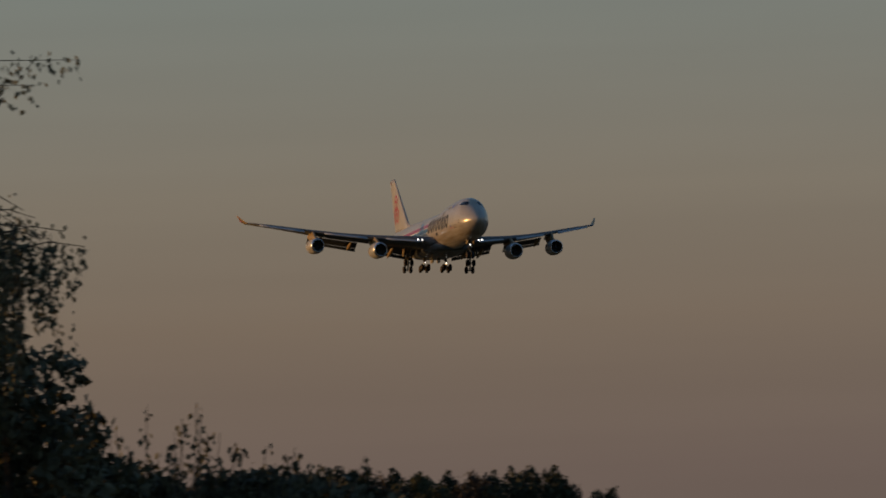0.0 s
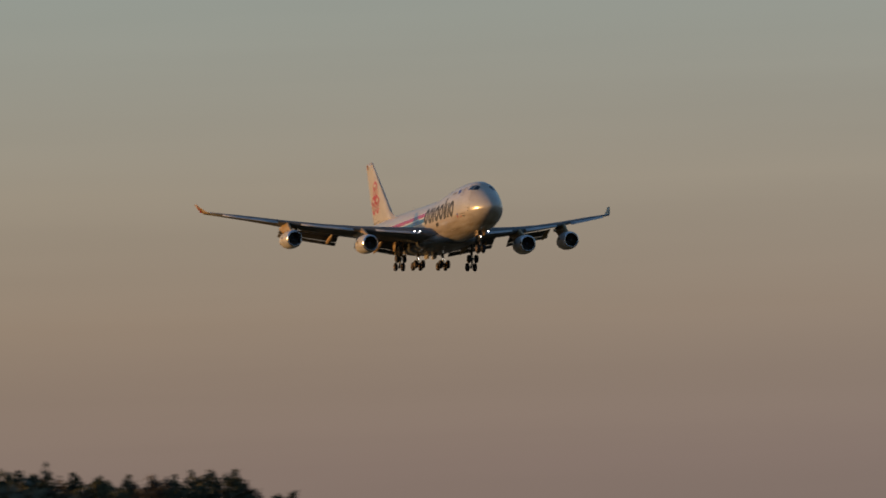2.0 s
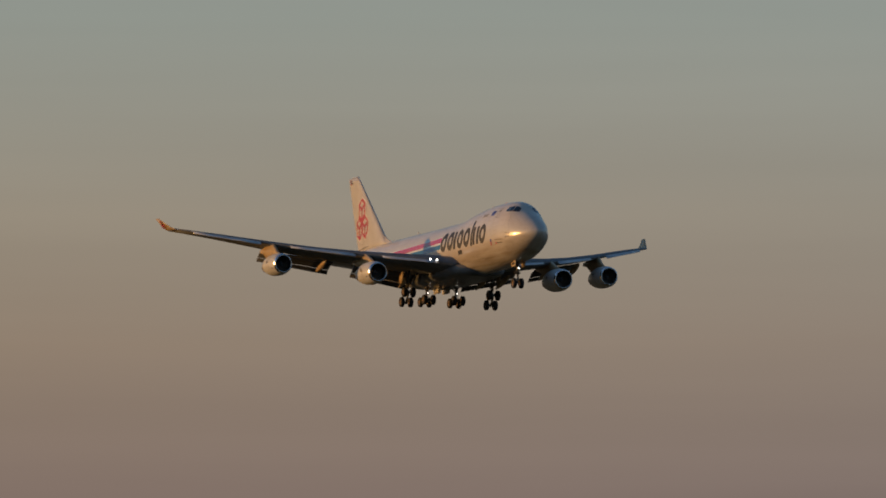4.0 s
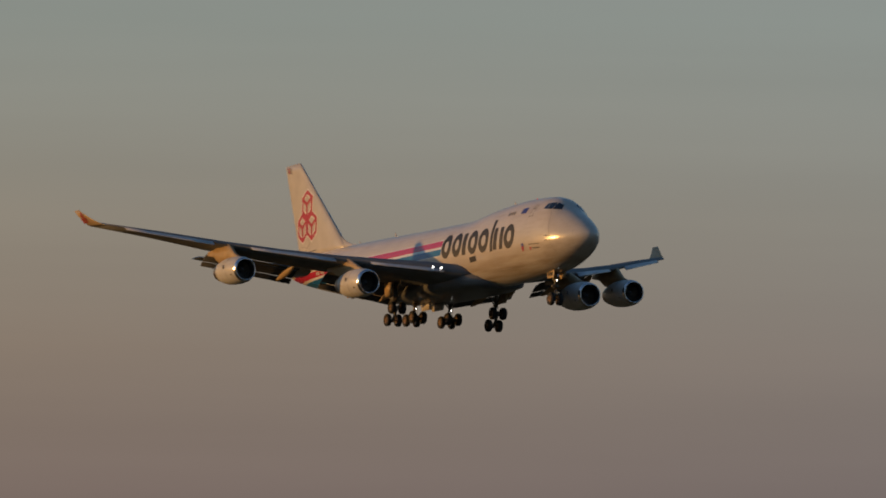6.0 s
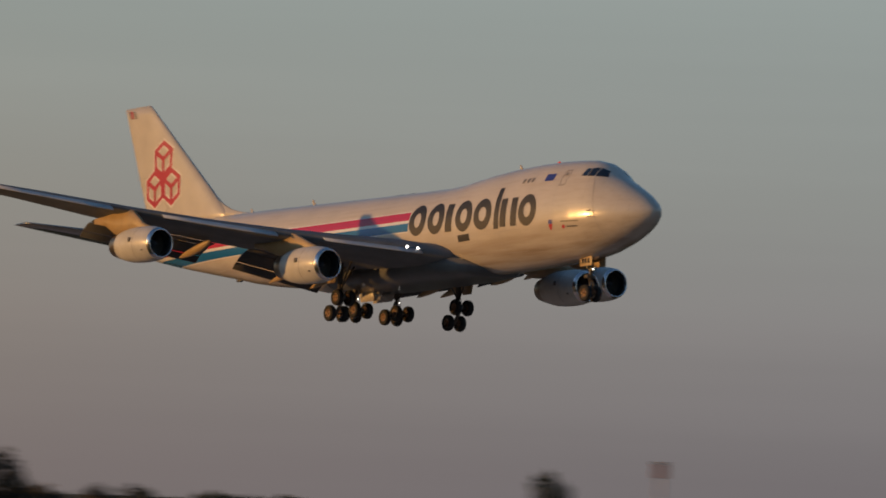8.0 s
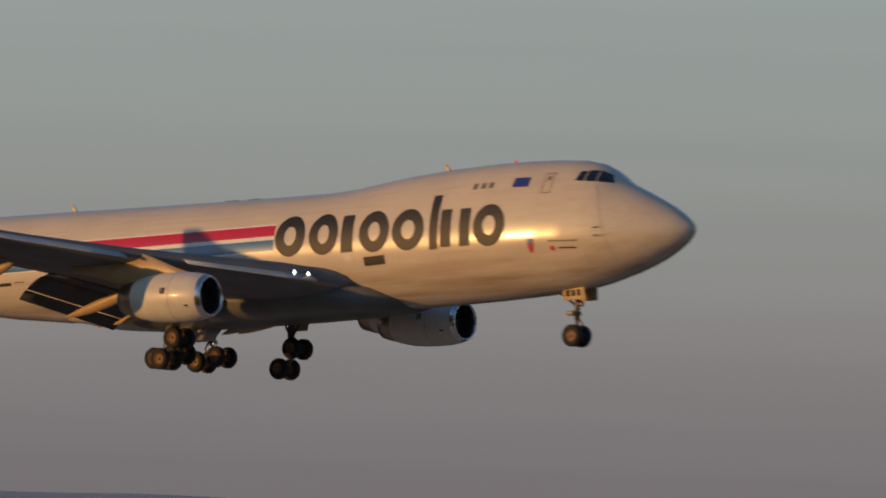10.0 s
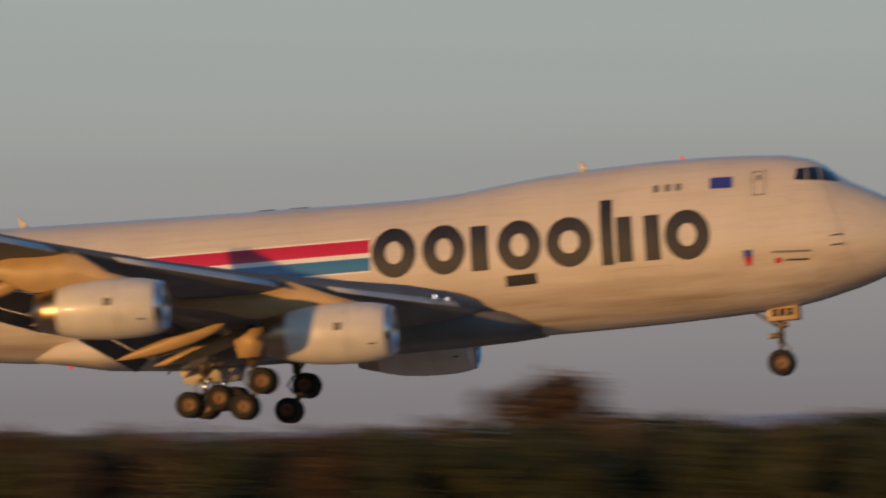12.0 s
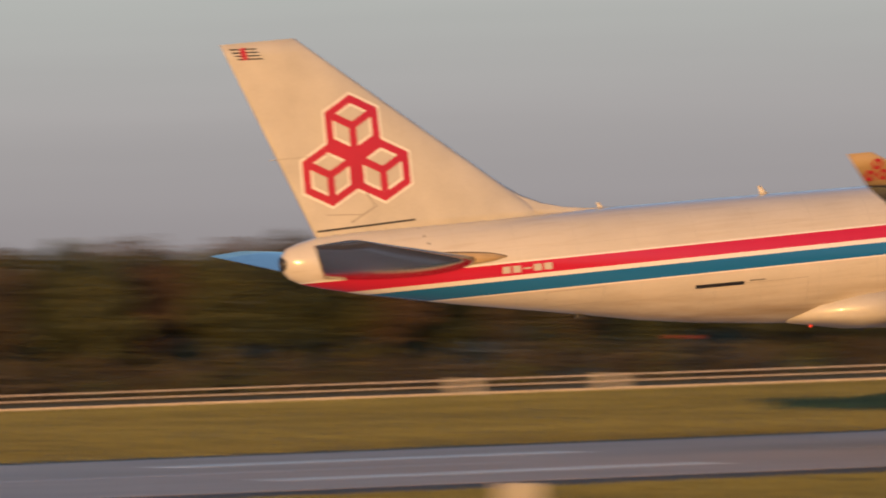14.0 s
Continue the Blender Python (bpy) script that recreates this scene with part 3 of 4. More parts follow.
    word.append(stroke([(20.2, 4.62), (18.75, 4.66)], wd * 0.8, hw_surf))
    word.append(stroke([(15.32, base - 0.1 + dn(15.3)), (15.32, 8.05)], 0.58, hw_surf))
    for s in (14.5, 13.2):
        word.append(stroke([(s, base + dn(s)), (s, base + 2.12 + dn(s))], wd * 1.15, hw_surf))
    for gw in word:
        part("word_shape", gw, M_NAVY, body, "dark navy plain shape of the large name on the hull")
    # antennas, beacons
    for s, h, c in ((16.5, 0.42, 0.45), (43.6, 0.45, 0.5), (52.2, 0.32, 0.4)):
        zt = hull_at(s)[2]
        part("antenna", loft([[at(s - c / 2, -0.03, zt - 0.1), at(s + c / 2, -0.01, zt - 0.1), at(s + c / 2, 0.01, zt - 0.1), at(s - c / 2, 0.03, zt - 0.1)], [at(s + c * 0.35, -0.015, zt + h), at(s + c * 0.75, -0.008, zt + h), at(s + c * 0.75, 0.008, zt + h), at(s + c * 0.35, 0.015, zt + h)]]), M_WHITE, body)
    for s in (30.3, 31.9):
        part("hatch", box(30 - s - 0.42, 30 - s + 0.42, -0.2, 0.2, hull_at(s)[2] - 0.05, hull_at(s)[2] + 0.03, 0.01), M_DARK, body)
    for s, z in ((11.9, hull_at(11.9)[2] + 0.06), (41.9, 2.5)):
        part("beacon", revolve([(-0.14, 0.10), (-0.05, 0.10), (0.06, 0.07), (0.1, 0.01)] if z > 5 else [(0.14, 0.10), (0.0, 0.10), (-0.12, 0.07), (-0.16, 0.01)], 14, "z"), M_BEACON, body, "red beacon", m=Matrix.Translation(at(s, 0, z)))
    part("drain_mast", box(30 - 54.15, 30 - 53.6, -0.12, 0.12, 4.02, 4.30, 0.03), M_DARK, body)

    # fin
    def fin_ring(z):
        k = (z - 9.0) / (19.25 - 9.0)
        le, te = 54.75 + (67.1 - 54.75) * k, 66.9 + (70.9 - 66.9) * k
        return [at(le + a, b, z) for a, b in airfoil(te - le, (1.15 - 0.75 * k) * 0.95, 14, 0)]
    def fin_y(s, z):
        k = (z - 9.0) / (19.25 - 9.0)
        le, te = 54.75 + (67.1 - 54.75) * k, 66.9 + (70.9 - 66.9) * k
        u = min(1, max(0.002, (s - le) / (te - le)))
        h = 5 * (0.2969 * math.sqrt(u) - 0.126 * u - 0.3516 * u * u + 0.2843 * u ** 3 - 0.1015 * u ** 4)
        return h * (1.15 - 0.75 * k) * 0.95
    fin = part("fin", loft([fin_ring(9.0 + 10.25 * i / 14) for i in range(15)]), M_WHITE, plane, "white tail fin with a red emblem of three cubes")
    fillet = loft([[at(s, w * a, zl + (zt - zl) * b) for a, b in ((-1, 0), (-0.55, 0.5), (-0.2, 0.9), (0, 1), (0.2, 0.9), (0.55, 0.5), (1, 0))] for s, w, zl, zt in ((51.4, 0.03, 9.32, 9.39), (53.0, 0.14, 9.3, 9.48), (54.2, 0.22, 9.3, 9.66), (55.3, 0.29, 9.3, 9.97), (56.3, 0.34, 9.3, 10.42), (57.2, 0.37, 9.3, 11.02), (58.2, 0.38, 9.3, 11.6))])
    part("dorsal_fillet", fillet, M_WHITE, fin)
    part("rudder_joint", stroke([(65.5, 13.35), (69.0, 13.35)], 0.03, fin_y, False, 0.01), M_LINE, fin)
    part("root_joint", stroke([(62.0, 9.75), (66.95, 9.62)], 0.10, fin_y, False, 0.01), M_DARK, fin, "dark gap under the fin")
    part("tail_joint", stroke([(61.9, 9.3), (61.85, 8.9), (61.7, 8.45)], 0.08, hull_y, False, 0.012), M_DARK, body)
    part("tail_joint", stroke([(67.2, 9.0), (67.1, 8.2), (66.9, 7.3)], 0.04, hull_y, False, 0.012), M_LINE, body)
    part("grime_streak", joined(stroke([(64.3, 11.3), (63.9, 10.6), (65.2, 9.9)], 0.09, fin_y, False, 0.01), stroke([(66.4, 10.4), (64.6, 10.25)], 0.05, fin_y, False, 0.01)), M_LINE, fin)
    def cube_mark(parent, cs, cz, r, w, surf, shear=0.0):
        hx = r * 0.87
        P = [(cs, cz + r), (cs - hx, cz + r / 2), (cs - hx, cz - r / 2), (cs, cz - r), (cs + hx, cz - r / 2), (cs + hx, cz + r / 2)]
        geo = joined(stroke(P, w, surf, True, 0.02), *[stroke([(cs, cz), P[i]], w, surf, False, 0.024) for i in (1, 3, 5)])
        part("emblem_edge", stroke(P, w + 0.26, surf, True, 0.008), M_EMBLEM, parent, "thin white edge round the red emblem")
        part("emblem_cube", geo, M_RED, parent, "red outline cube")
    for cs, cz in ((64.70, 14.68), (66.03, 12.35), (63.37, 12.35)):
        cube_mark(fin, cs, cz, 1.34, 0.36, fin_y)
    for k in range(4):
        part("flag_stripe", stroke([(70.45 - 0.12 * k, 18.96 - k * 0.17), (69.15 - 0.1 * k, 18.90 - k * 0.17)], 0.07, fin_y, False, 0.01), M_NAVY, fin)
    part("flag_emblem", stroke([(69.85, 19.0), (69.7, 18.4)], 0.28, fin_y, False, 0.016), M_RED, fin)

    # tailplanes
    for side in (1, -1):
        rings = []
        for k in range(9):
            u = k / 8
            y, le, te, z = 0.6 + 10.45 * u, 58.2 + (67.6 - 58.2) * u, 67.0 + (69.9 - 67.0) * u, 7.25 + (8.95 - 7.25) * u
            rings.append([at(le + a, side * y, z + b) for a, b in airfoil(te - le, 0.92 - 0.68 * u, 12, -0.01)])
        stab = part("tailplane", loft(rings), M_TAIL, plane, "grey swept tailplane")
        root = loft([[at(58.0 + 8.6 * u, side * (hull_y(58.0 + 8.6 * u, 7.4) + 0.02 + 0.05 * c), 7.5 + 0.25 * u + d * (0.05 + 0.40 * math.sin(math.pi * u) ** 0.6)) for c, d in ((-1, 1), (1, 0.7), (1.4, 0), (1, -0.7), (-1, -1))] for u in [i / 12 for i in range(13)]])
        part("root_seal", root, M_CREAM, stab)

    # wings
    ys = [2.0, 3.3, 4.3, 5.3, 6.9, 8.5, 10.2, 12.0, 14.2, 16.5, 18.8, 21.2, 23.6, 26.0, 28.1, 30.9]
    for side in (1, -1):
        wing = part("wing", loft([wing_ring(y, side) for y in ys]), M_WING, plane, "grey swept wing bent up towards its tip")
        rings = []
        for u in (0, 0.12, 0.3, 0.6, 1.0):
            y = 30.9 + 1.3 * u ** 0.75
            le, te, z, th = 45.0 + 0.1 + 3.8 * u ** 0.9, 48.8 + 1.25 * u, 8.93 + 1.74 * u ** 1.1, 0.29 - 0.2 * u
            rings.append([at(le + a, side * (y - b * 0.7), z + b * (1 - u) * 0.5 + 0.045 * a * (1 - u)) for a, b in airfoil(te - le, th, 10, 0)])
        wl = part("winglet", loft(rings), M_CREAM, wing, "cream canted winglet with a red emblem")
        def wl_y(s, z, side=side):
            u = max(0.0, min(1.0, (z - 8.93) / 1.74)) ** (1 / 1.1)
            return 30.9 + 1.3 * u ** 0.75 + 0.06
        if side < 0:
            for cs, cz in ((48.6, 10.1), (48.9, 9.6), (48.25, 9.6)):
                part("emblem_cube", stroke(ellipse_path(cs, cz, 0.2, 0.2, 6), 0.13, wl_y, True, 0.05), M_RED, wl, "small red emblem")
        # leading-edge flaps
        for y0, y1 in ((4.9, 10.4), (13.2, 19.6), (22.6, 29.4)):
            a, b = wing_at(y0), wing_at(y1)
            part("leading_edge_flap", slab((y0, a[1] - 0.62, a[3] - 0.42), (y1, b[1] - 0.42, b[3] - 0.28), 0.95, 0.62, -32, 0.14, side), M_SLAT, wing)
        # slotted trailing-edge flaps
        for y0, y1, big in ((3.5, 10.6, 1.0), (13.2, 20.9, 0.82)):
            a, b = wing_at(y0), wing_at(y1)
            d0, d1 = a[3] - 0.36, b[3] - 0.24
            part("fore_flap", slab((y0, a[2] - 0.75, d0 + 0.06), (y1, b[2] - 0.65, d1 + 0.06), 0.95 * big, 0.85 * big, 12, 0.14, side), M_UNDER, wing)
            part("mid_flap", slab((y0, a[2] + 0.15 * big, d0 - 0.12 * big), (y1, b[2] + 0.12 * big, d1 - 0.10 * big), 1.65 * big, 1.4 * big, 28, 0.12, side), M_UNDER, wing)
            part("aft_flap", slab((y0, a[2] + 1.64 * big, d0 - 0.94 * big), (y1, b[2] + 1.38 * big, d1 - 0.80 * big), 0.85 * big, 0.75 * big, 42, 0.11, side), M_UNDER, wing)
        for y, s0, z0, ln, tilt in ((5.0, 32.0, 3.25, 5.0, 15), (8.0, 32.7, 3.55, 5.4, 14), (14.6, 36.1, 4.85, 4.4, 13), (19.4, 38.6, 6.05, 4.1, 18)):
            geo = moved(canoe(ln, 0.30, 0.42), Matrix.Translation(at(s0, side * y, z0)) @ pose(0, 0, 0, 0, -tilt, 0))
            part("flap_track_fairing", geo, M_CREAM, wing, "cream flap track fairing")
        # landing lights in the wing root
        for y in (4.95, 5.60):
            w = wing_at(y)
            lit = part("landing_light", revolve([(0.012, 0.005), (0.0, 0.12)], 16), M_LAMP, wing, "lit landing light", m=Matrix.Translation(at(w[1] - 0.06, side * y, w[3] + 0.02)))
            part("light_housing", revolve([(0.0, 0.118), (0.01, 0.128), (-0.3, 0.13)], 16), M_STRUT, lit)
        part("position_light", revolve([(0.08, 0.005), (0.05, 0.06), (-0.1, 0.08)], 10), M_ALU, wing, m=Matrix.Translation(at(45.1, side * 30.9, 8.95)))
    for side in (1, -1):
        for y, s0, z0, sc in ((11.95, 24.15, 2.40, 0.98), (21.2, 32.75, 3.92, 0.95)):
            build_engine(plane, side, y, s0, z0, sc)
            build_pylon(plane, side, y, s0, z0, sc)

    # landing gear
    for side in (1, -1):
        build_bogie_gear(plane, "wing_gear", side * 5.5, 32.05, 0.28, 50, (0.1, 0, 3.2), "four-wheel wing gear with its truck hanging steeply nose-up")
        part("gear_door", loft([[at(s, side * (6.25 + 0.12 * k), z) for s, z in ((31.1, 3.3), (32.8, 3.3), (32.5, 1.95), (31.5, 1.95))] for k in (0, 1)]), M_CREAM, plane)
        build_bogie_gear(plane, "body_gear", side * 1.92, 35.1, 0.22, 8, (0.0, 0, 2.4), "four-wheel body gear with its truck nearly level")
        part("gear_door", loft([[at(s, side * (0.55 + 0.05 * k), z) for s, z in ((33.4, 2.0), (36.6, 2.0), (36.3, 1.15), (33.8, 1.15))] for k in (0, 1)]), M_WHITE, plane)
    nose = new("nose_gear")
    nose.parent = plane
    nose.matrix_basis = Matrix.Translation(at(7.95, 0, -0.08))
    part("oleo_strut", joined(tube([(0, 0, 0), (0.03, 0, 1.0)], 0.1, 12), tube([(0.03, 0, 0.9), (0.12, 0, 2.6)], 0.15, 12)), M_STRUT, nose)
    part("axle", tube([(0, -0.5, 0), (0, 0.5, 0)], 0.08), M_STRUT, nose)
    part("drag_brace", tube([(0.1, 0, 1.6), (-1.3, 0, 2.6)], 0.07), M_STRUT, nose)
    part("torque_link", tube([(0.1, 0, 0.15), (0.45, 0, 0.55), (0.12, 0, 1.0)], 0.05, 8), M_STRUT, nose)
    part("steering_unit", joined(tube([(0, -0.34, 1.25), (0, 0.34, 1.25)], 0.11, 10), box(-0.55, -0.1, -0.16, 0.16, 1.15, 1.4, 0.03)), M_STRUT, nose)
    part("taxi_light", revolve([(0.04, 0.005), (0.04, 0.11)], 14), M_LAMP, nose, "lit taxi light", m=Matrix.Translation((0.2, 0, 1.75)))
    part("light_housing", revolve([(0.22, 0.13), (0.22, 0.115), (-0.08, 0.115), (-0.08, 0.135), (0.22, 0.135)], 16), M_STRUT, nose, m=Matrix.Translation((0.2, 0, 1.75)))
    for j in (-1, 1):
        build_wheel(nose, 0, j * 0.45, 0, 0.62, 0.42)
        d = part("gear_door", box(-0.45, 1.0, j * 0.62 - 0.025, j * 0.62 + 0.025, 1.95, 2.72, 0.02), M_CREAM, nose)
        for k in range(3):
            part("registration_bar", box(-0.22 + 0.36 * k, 0.02 + 0.36 * k, j * 0.65 - 0.012, j * 0.65 + 0.012, 2.16, 2.5), M_NAVY, d, "dark bar on the gear door")
    return plane


plane = build_aircraft()

# ---- the airfield ----
RUN_Y = 301.14  # the runway's centre line runs along x


def height(x, y):
    """The ground: level, with a bank under the eye."""
    r = math.hypot(x, y)
    h = 7.5 * (0.5 + 0.5 * math.cos(math.pi * min(1.0, r / 110.0)))
    # beyond the woods of the approach the land falls into a valley
    az = math.degrees(math.atan2(x, y))
    k = min(1.0, max(0.0, (-64.5 - az) / 5)) * min(1.0, max(0.0, (az + 110) / 10))
    return h - 0.011 * k * max(0.0, r - 615)


def ground_material():
    m = mat("autumn_grass", (0.115, 0.095, 0.028), 0.95, 0, 0.25, 0.05, 0.15, 2.0)
    t = m.node_tree
    b = t.nodes["Principled BSDF"]
    tc = t.nodes.new("ShaderNodeTexCoord")
    st = t.nodes.new("ShaderNodeMapping")
    st.inputs["Scale"].default_value = (0.01, 0.06, 0.1)
    link(t, tc.outputs["Object"], st.inputs[0])
    n = t.nodes.new("ShaderNodeTexNoise")
    n.inputs["Scale"].default_value, n.inputs["Detail"].default_value = 1.6, 6.0
    link(t, st.outputs[0], n.inputs[0])
    r = ramp(t, [(0.32, (0.042, 0.045, 0.012)), (0.48, (0.062, 0.055, 0.016)), (0.60, (0.085, 0.060, 0.022)), (0.75, (0.052, 0.054, 0.013))])
    link(t, n.outputs[0], r.inputs[0])
    tuft = t.nodes.new("ShaderNodeTexNoise")
    tuft.inputs["Scale"].default_value, tuft.inputs["Detail"].default_value = 1.2, 8.0
    link(t, tc.outputs["Object"], tuft.inputs[0])
    mix = t.nodes.new("ShaderNodeMix")
    mix.data_type, mix.blend_type = "RGBA", "OVERLAY"
    mix.inputs[0].default_value = 0.55
    link(t, r.outputs[0], mix.inputs[6])
    link(t, tuft.outputs[0], mix.inputs[7])
    link(t, mix.outputs[2], b.inputs["Base Color"])
    return m


M_GRASS = ground_material()
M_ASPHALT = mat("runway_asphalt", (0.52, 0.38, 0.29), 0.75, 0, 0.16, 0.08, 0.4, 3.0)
M_SHOULDER = mat("dark_shoulder_asphalt", (0.045, 0.042, 0.043), 0.85, 0, 0.2, 0.2, 0.4, 3.0)
M_PAINT = mat("runway_paint", (0.75, 0.68, 0.60), 0.6, 0, 0.2, 0.4, 0.2, 6.0)
M_OLDPAINT = mat("worn_runway_paint", (0.42, 0.35, 0.32), 0.6, 0, 0.25, 0.4, 0.2, 6.0)
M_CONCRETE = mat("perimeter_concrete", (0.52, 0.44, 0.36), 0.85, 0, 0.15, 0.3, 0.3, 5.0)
M_RAIL = mat("white_rail", (0.40, 0.34, 0.30), 0.6, 0, 0.2, 1.0, 0, 12.0)
M_POST = mat("fence_post", (0.20, 0.17, 0.14), 0.7, 0, 0.2, 1.0, 0, 12.0)
M_CABINET = mat("pale_cabinet", (0.52, 0.47, 0.39), 0.6, 0, 0.1, 1.0, 0, 12.0)
M_BARK = mat("bark", (0.060, 0.048, 0.038), 0.95, 0, 0.3, 1.5, 0.5, 14.0)
M_BIRCH = mat("birch_bark", (0.16, 0.15, 0.14), 0.9, 0, 0.6, 3.0, 0.4, 10.0)
M_BLADE = mat("dry_grass_blades", (0.163, 0.152, 0.048), 0.8, 0, 0.35, 0.04, 0, 1.0, island=0.35)
LEAVES = [mat("leaves_" + n, c, 0.75, 0, 0.2, 0.3, 0, 6.0, island=0.3, spread=0.18) for n, c in (("olive", (0.056, 0.060, 0.023)), ("dark_green", (0.036, 0.044, 0.020)), ("rust", (0.076, 0.047, 0.028)), ("yellow", (0.082, 0.074, 0.022)), ("brown", (0.060, 0.047, 0.031)))]
M_BLACKLEAF = mat("leaves_shade", (0.115, 0.11, 0.06), 0.7, 0, 0.2, 0.5, 0, 6.0, island=0.3)
M_HILL = mat("haze_tinted_hills", (0.44, 0.42, 0.44), 1.0, 0, 0.12, 0.004, 0, 0.03)
M_BRICK = mat("orange_brick", (0.32, 0.13, 0.075), 0.85, 0, 0.15, 0.4, 0.2, 5.0)
M_ROOFRED = mat("red_roof", (0.24, 0.045, 0.030), 0.75, 0, 0.2, 0.5, 0, 5.0)
M_PALE = mat("pale_render", (0.22, 0.17, 0.155), 0.85, 0, 0.12, 0.4, 0, 5.0)
M_PANE = mat("window_glass", (0.03, 0.035, 0.045), 0.1, 0, 0.05, 1.0, 0, 5.0)

# ground: rings round the eye out to the horizon
rads = [0, 6, 14, 24, 36, 50, 66, 84, 110, 160, 230, 320, 450, 650, 950, 1400, 2100, 3200, 4700, 6500]
gv, gf = [(0, 0, height(0, 0))], []
N = 96
for r in rads[1:]:
    for k in range(N):
        a = 2 * math.pi * k / N
        gv.append((r * math.sin(a), r * math.cos(a), height(r * math.sin(a), r * math.cos(a))))
gf += [(0, 1 + (k + 1) % N, 1 + k) for k in range(N)]
for i in range(len(rads) - 2):
    for k in range(N):
        a, b = 1 + i * N + k, 1 + i * N + (k + 1) % N
        gf.append((a, b, b + N, a + N))
ground = tagged(new("ground", mesh_of("ground", gv, gf, M_GRASS)), "mown green and ochre autumn airfield grass", "grass", kind="structure")


def grass_blades(x0, x1, y0, y1, count, seed):
    """Upright tufts of grass, thicker where the camera looks low over them."""
    r = np.random.RandomState(seed)
    c = np.stack([r.uniform(x0, x1, count), r.uniform(y0, y1, count), np.full(count, -0.01)], 1)
    a = r.uniform(0, 2 * np.pi, count)
    w = np.stack([np.cos(a), np.sin(a), 0 * a], 1) * r.uniform(0.05, 0.16, count)[:, None]
    up = np.stack([r.normal(0, 0.06, count), r.normal(0, 0.06, count), r.uniform(0.10, 0.26, count)], 1)
    pts = np.stack([c - w, c + w, c + up], 1).reshape(-1, 3)
    return pts, [(3 * i, 3 * i + 1, 3 * i + 2) for i in range(count)]


def strip(name, x0, x1, y0, y1, z, m, label, category, bow=0.0):
    n = max(2, int((x1 - x0) / 20))
    v, f = [], []
    for i in range(n + 1):
        x = x0 + (x1 - x0) * i / n
        v += [(x, y0, z), (x, y1, z), (x, y1, -0.1), (x, y0, -0.1)]
    for i in range(n):
        a = i * 4
        f += [(a + j, a + (j + 1) % 4, a + 4 + (j + 1) % 4, a + 4 + j) for j in range(4)]
    f += [(3, 2, 1, 0), (n * 4, n * 4 + 1, n * 4 + 2, n * 4 + 3)]
    return tagged(new(name, mesh_of(name, v, f, m, False)), label, category, kind="structure")


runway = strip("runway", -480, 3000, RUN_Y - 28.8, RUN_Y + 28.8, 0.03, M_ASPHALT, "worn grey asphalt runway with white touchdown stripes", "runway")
strip("runway_shoulder", -480, 3000, RUN_Y - 37.5, RUN_Y - 28.8, 0.022, M_SHOULDER, "dark newer asphalt along the runway edge", "runway shoulder")
strip("runway_shoulder", -480, 3000, RUN_Y + 28.8, RUN_Y + 32.0, 0.022, M_SHOULDER, "narrow dark asphalt along the runway edge", "runway shoulder")
for off, wid, m, x0, x1, lab in ((13.6, 3.8, M_PAINT, 87.8, 110.2, "white touchdown stripe"), (-13.6, 3.8, M_PAINT, 85.4, 107.7, "white touchdown stripe"), (0.4, 1.1, M_OLDPAINT, 58.5, 102.3, "worn centre line stripe"), (0.4, 1.1, M_OLDPAINT, 120.5, 150.4, "worn centre line stripe"), (0.4, 1.1, M_OLDPAINT, -12.0, 18.0, "worn centre line stripe")):
    ob = part("stripe", box(x0, x1, RUN_Y + off - wid / 2, RUN_Y + off + wid / 2, 0.0, 0.036), m, runway, lab, False)
FENCE_Y = 487.2
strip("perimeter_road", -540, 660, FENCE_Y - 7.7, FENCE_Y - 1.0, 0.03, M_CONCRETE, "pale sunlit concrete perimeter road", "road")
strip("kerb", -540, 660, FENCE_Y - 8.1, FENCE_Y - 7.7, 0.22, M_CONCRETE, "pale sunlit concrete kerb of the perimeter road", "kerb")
fence = tagged(new("rail_fence"), "long low fence with two pale rails on dark posts", "fence")
for z in (0.58, 1.08):
    part("rail", box(-330, 520, FENCE_Y - 0.05, FENCE_Y + 0.05, z - 0.055, z + 0.055, 0.02), M_RAIL, fence, "", False)
post = box(-0.07, 0.07, -0.06, 0.06, 0, 1.2, 0.02)
first = part("post", post, M_POST, fence, "", False, Matrix.Translation((-328, FENCE_Y + 0.12, 0)))
for i in range(1, 212):
    ob = new("post", first.data)
    ob.parent = fence
    ob.matrix_basis = Matrix.Translation((-328 + 4 * i, FENCE_Y + 0.12, 0))


for x0, x1, y0, y1, n, sd in ((-40, 205, 333.5, 478.5, 150000, 1), (40, 130, 225, 263.2, 36000, 2)):
    geo = grass_blades(x0, x1, y0, y1, n, sd)
    me = bpy.data.meshes.new("grass")
    me.from_pydata(geo[0].tolist(), [], geo[1])
    me.materials.append(M_BLADE)
    tagged(new("grass", me), "dry ochre and green grass tufts beside the runway", "grass", kind="stuff")


def build_cabinet(x, y, w, h, label):
    th = tagged(new("marker_cabinet"), label, "cabinet", group="cabinets along the perimeter road")
    th.matrix_basis = Matrix.Translation((x, y, 0))
    part("housing", box(-w / 2, w / 2, -0.25, 0.25, 0.08, h, 0.03), M_CABINET, th, "", False)
    part("plinth", box(-w / 2 - 0.06, w / 2 + 0.06, -0.3, 0.3, -0.05, 0.1), M_CONCRETE, th, "", False)
    part("lid", box(-w / 2 - 0.05, w / 2 + 0.05, -0.3, 0.3, h, h + 0.07, 0.02), M_CABINET, th, "", False)
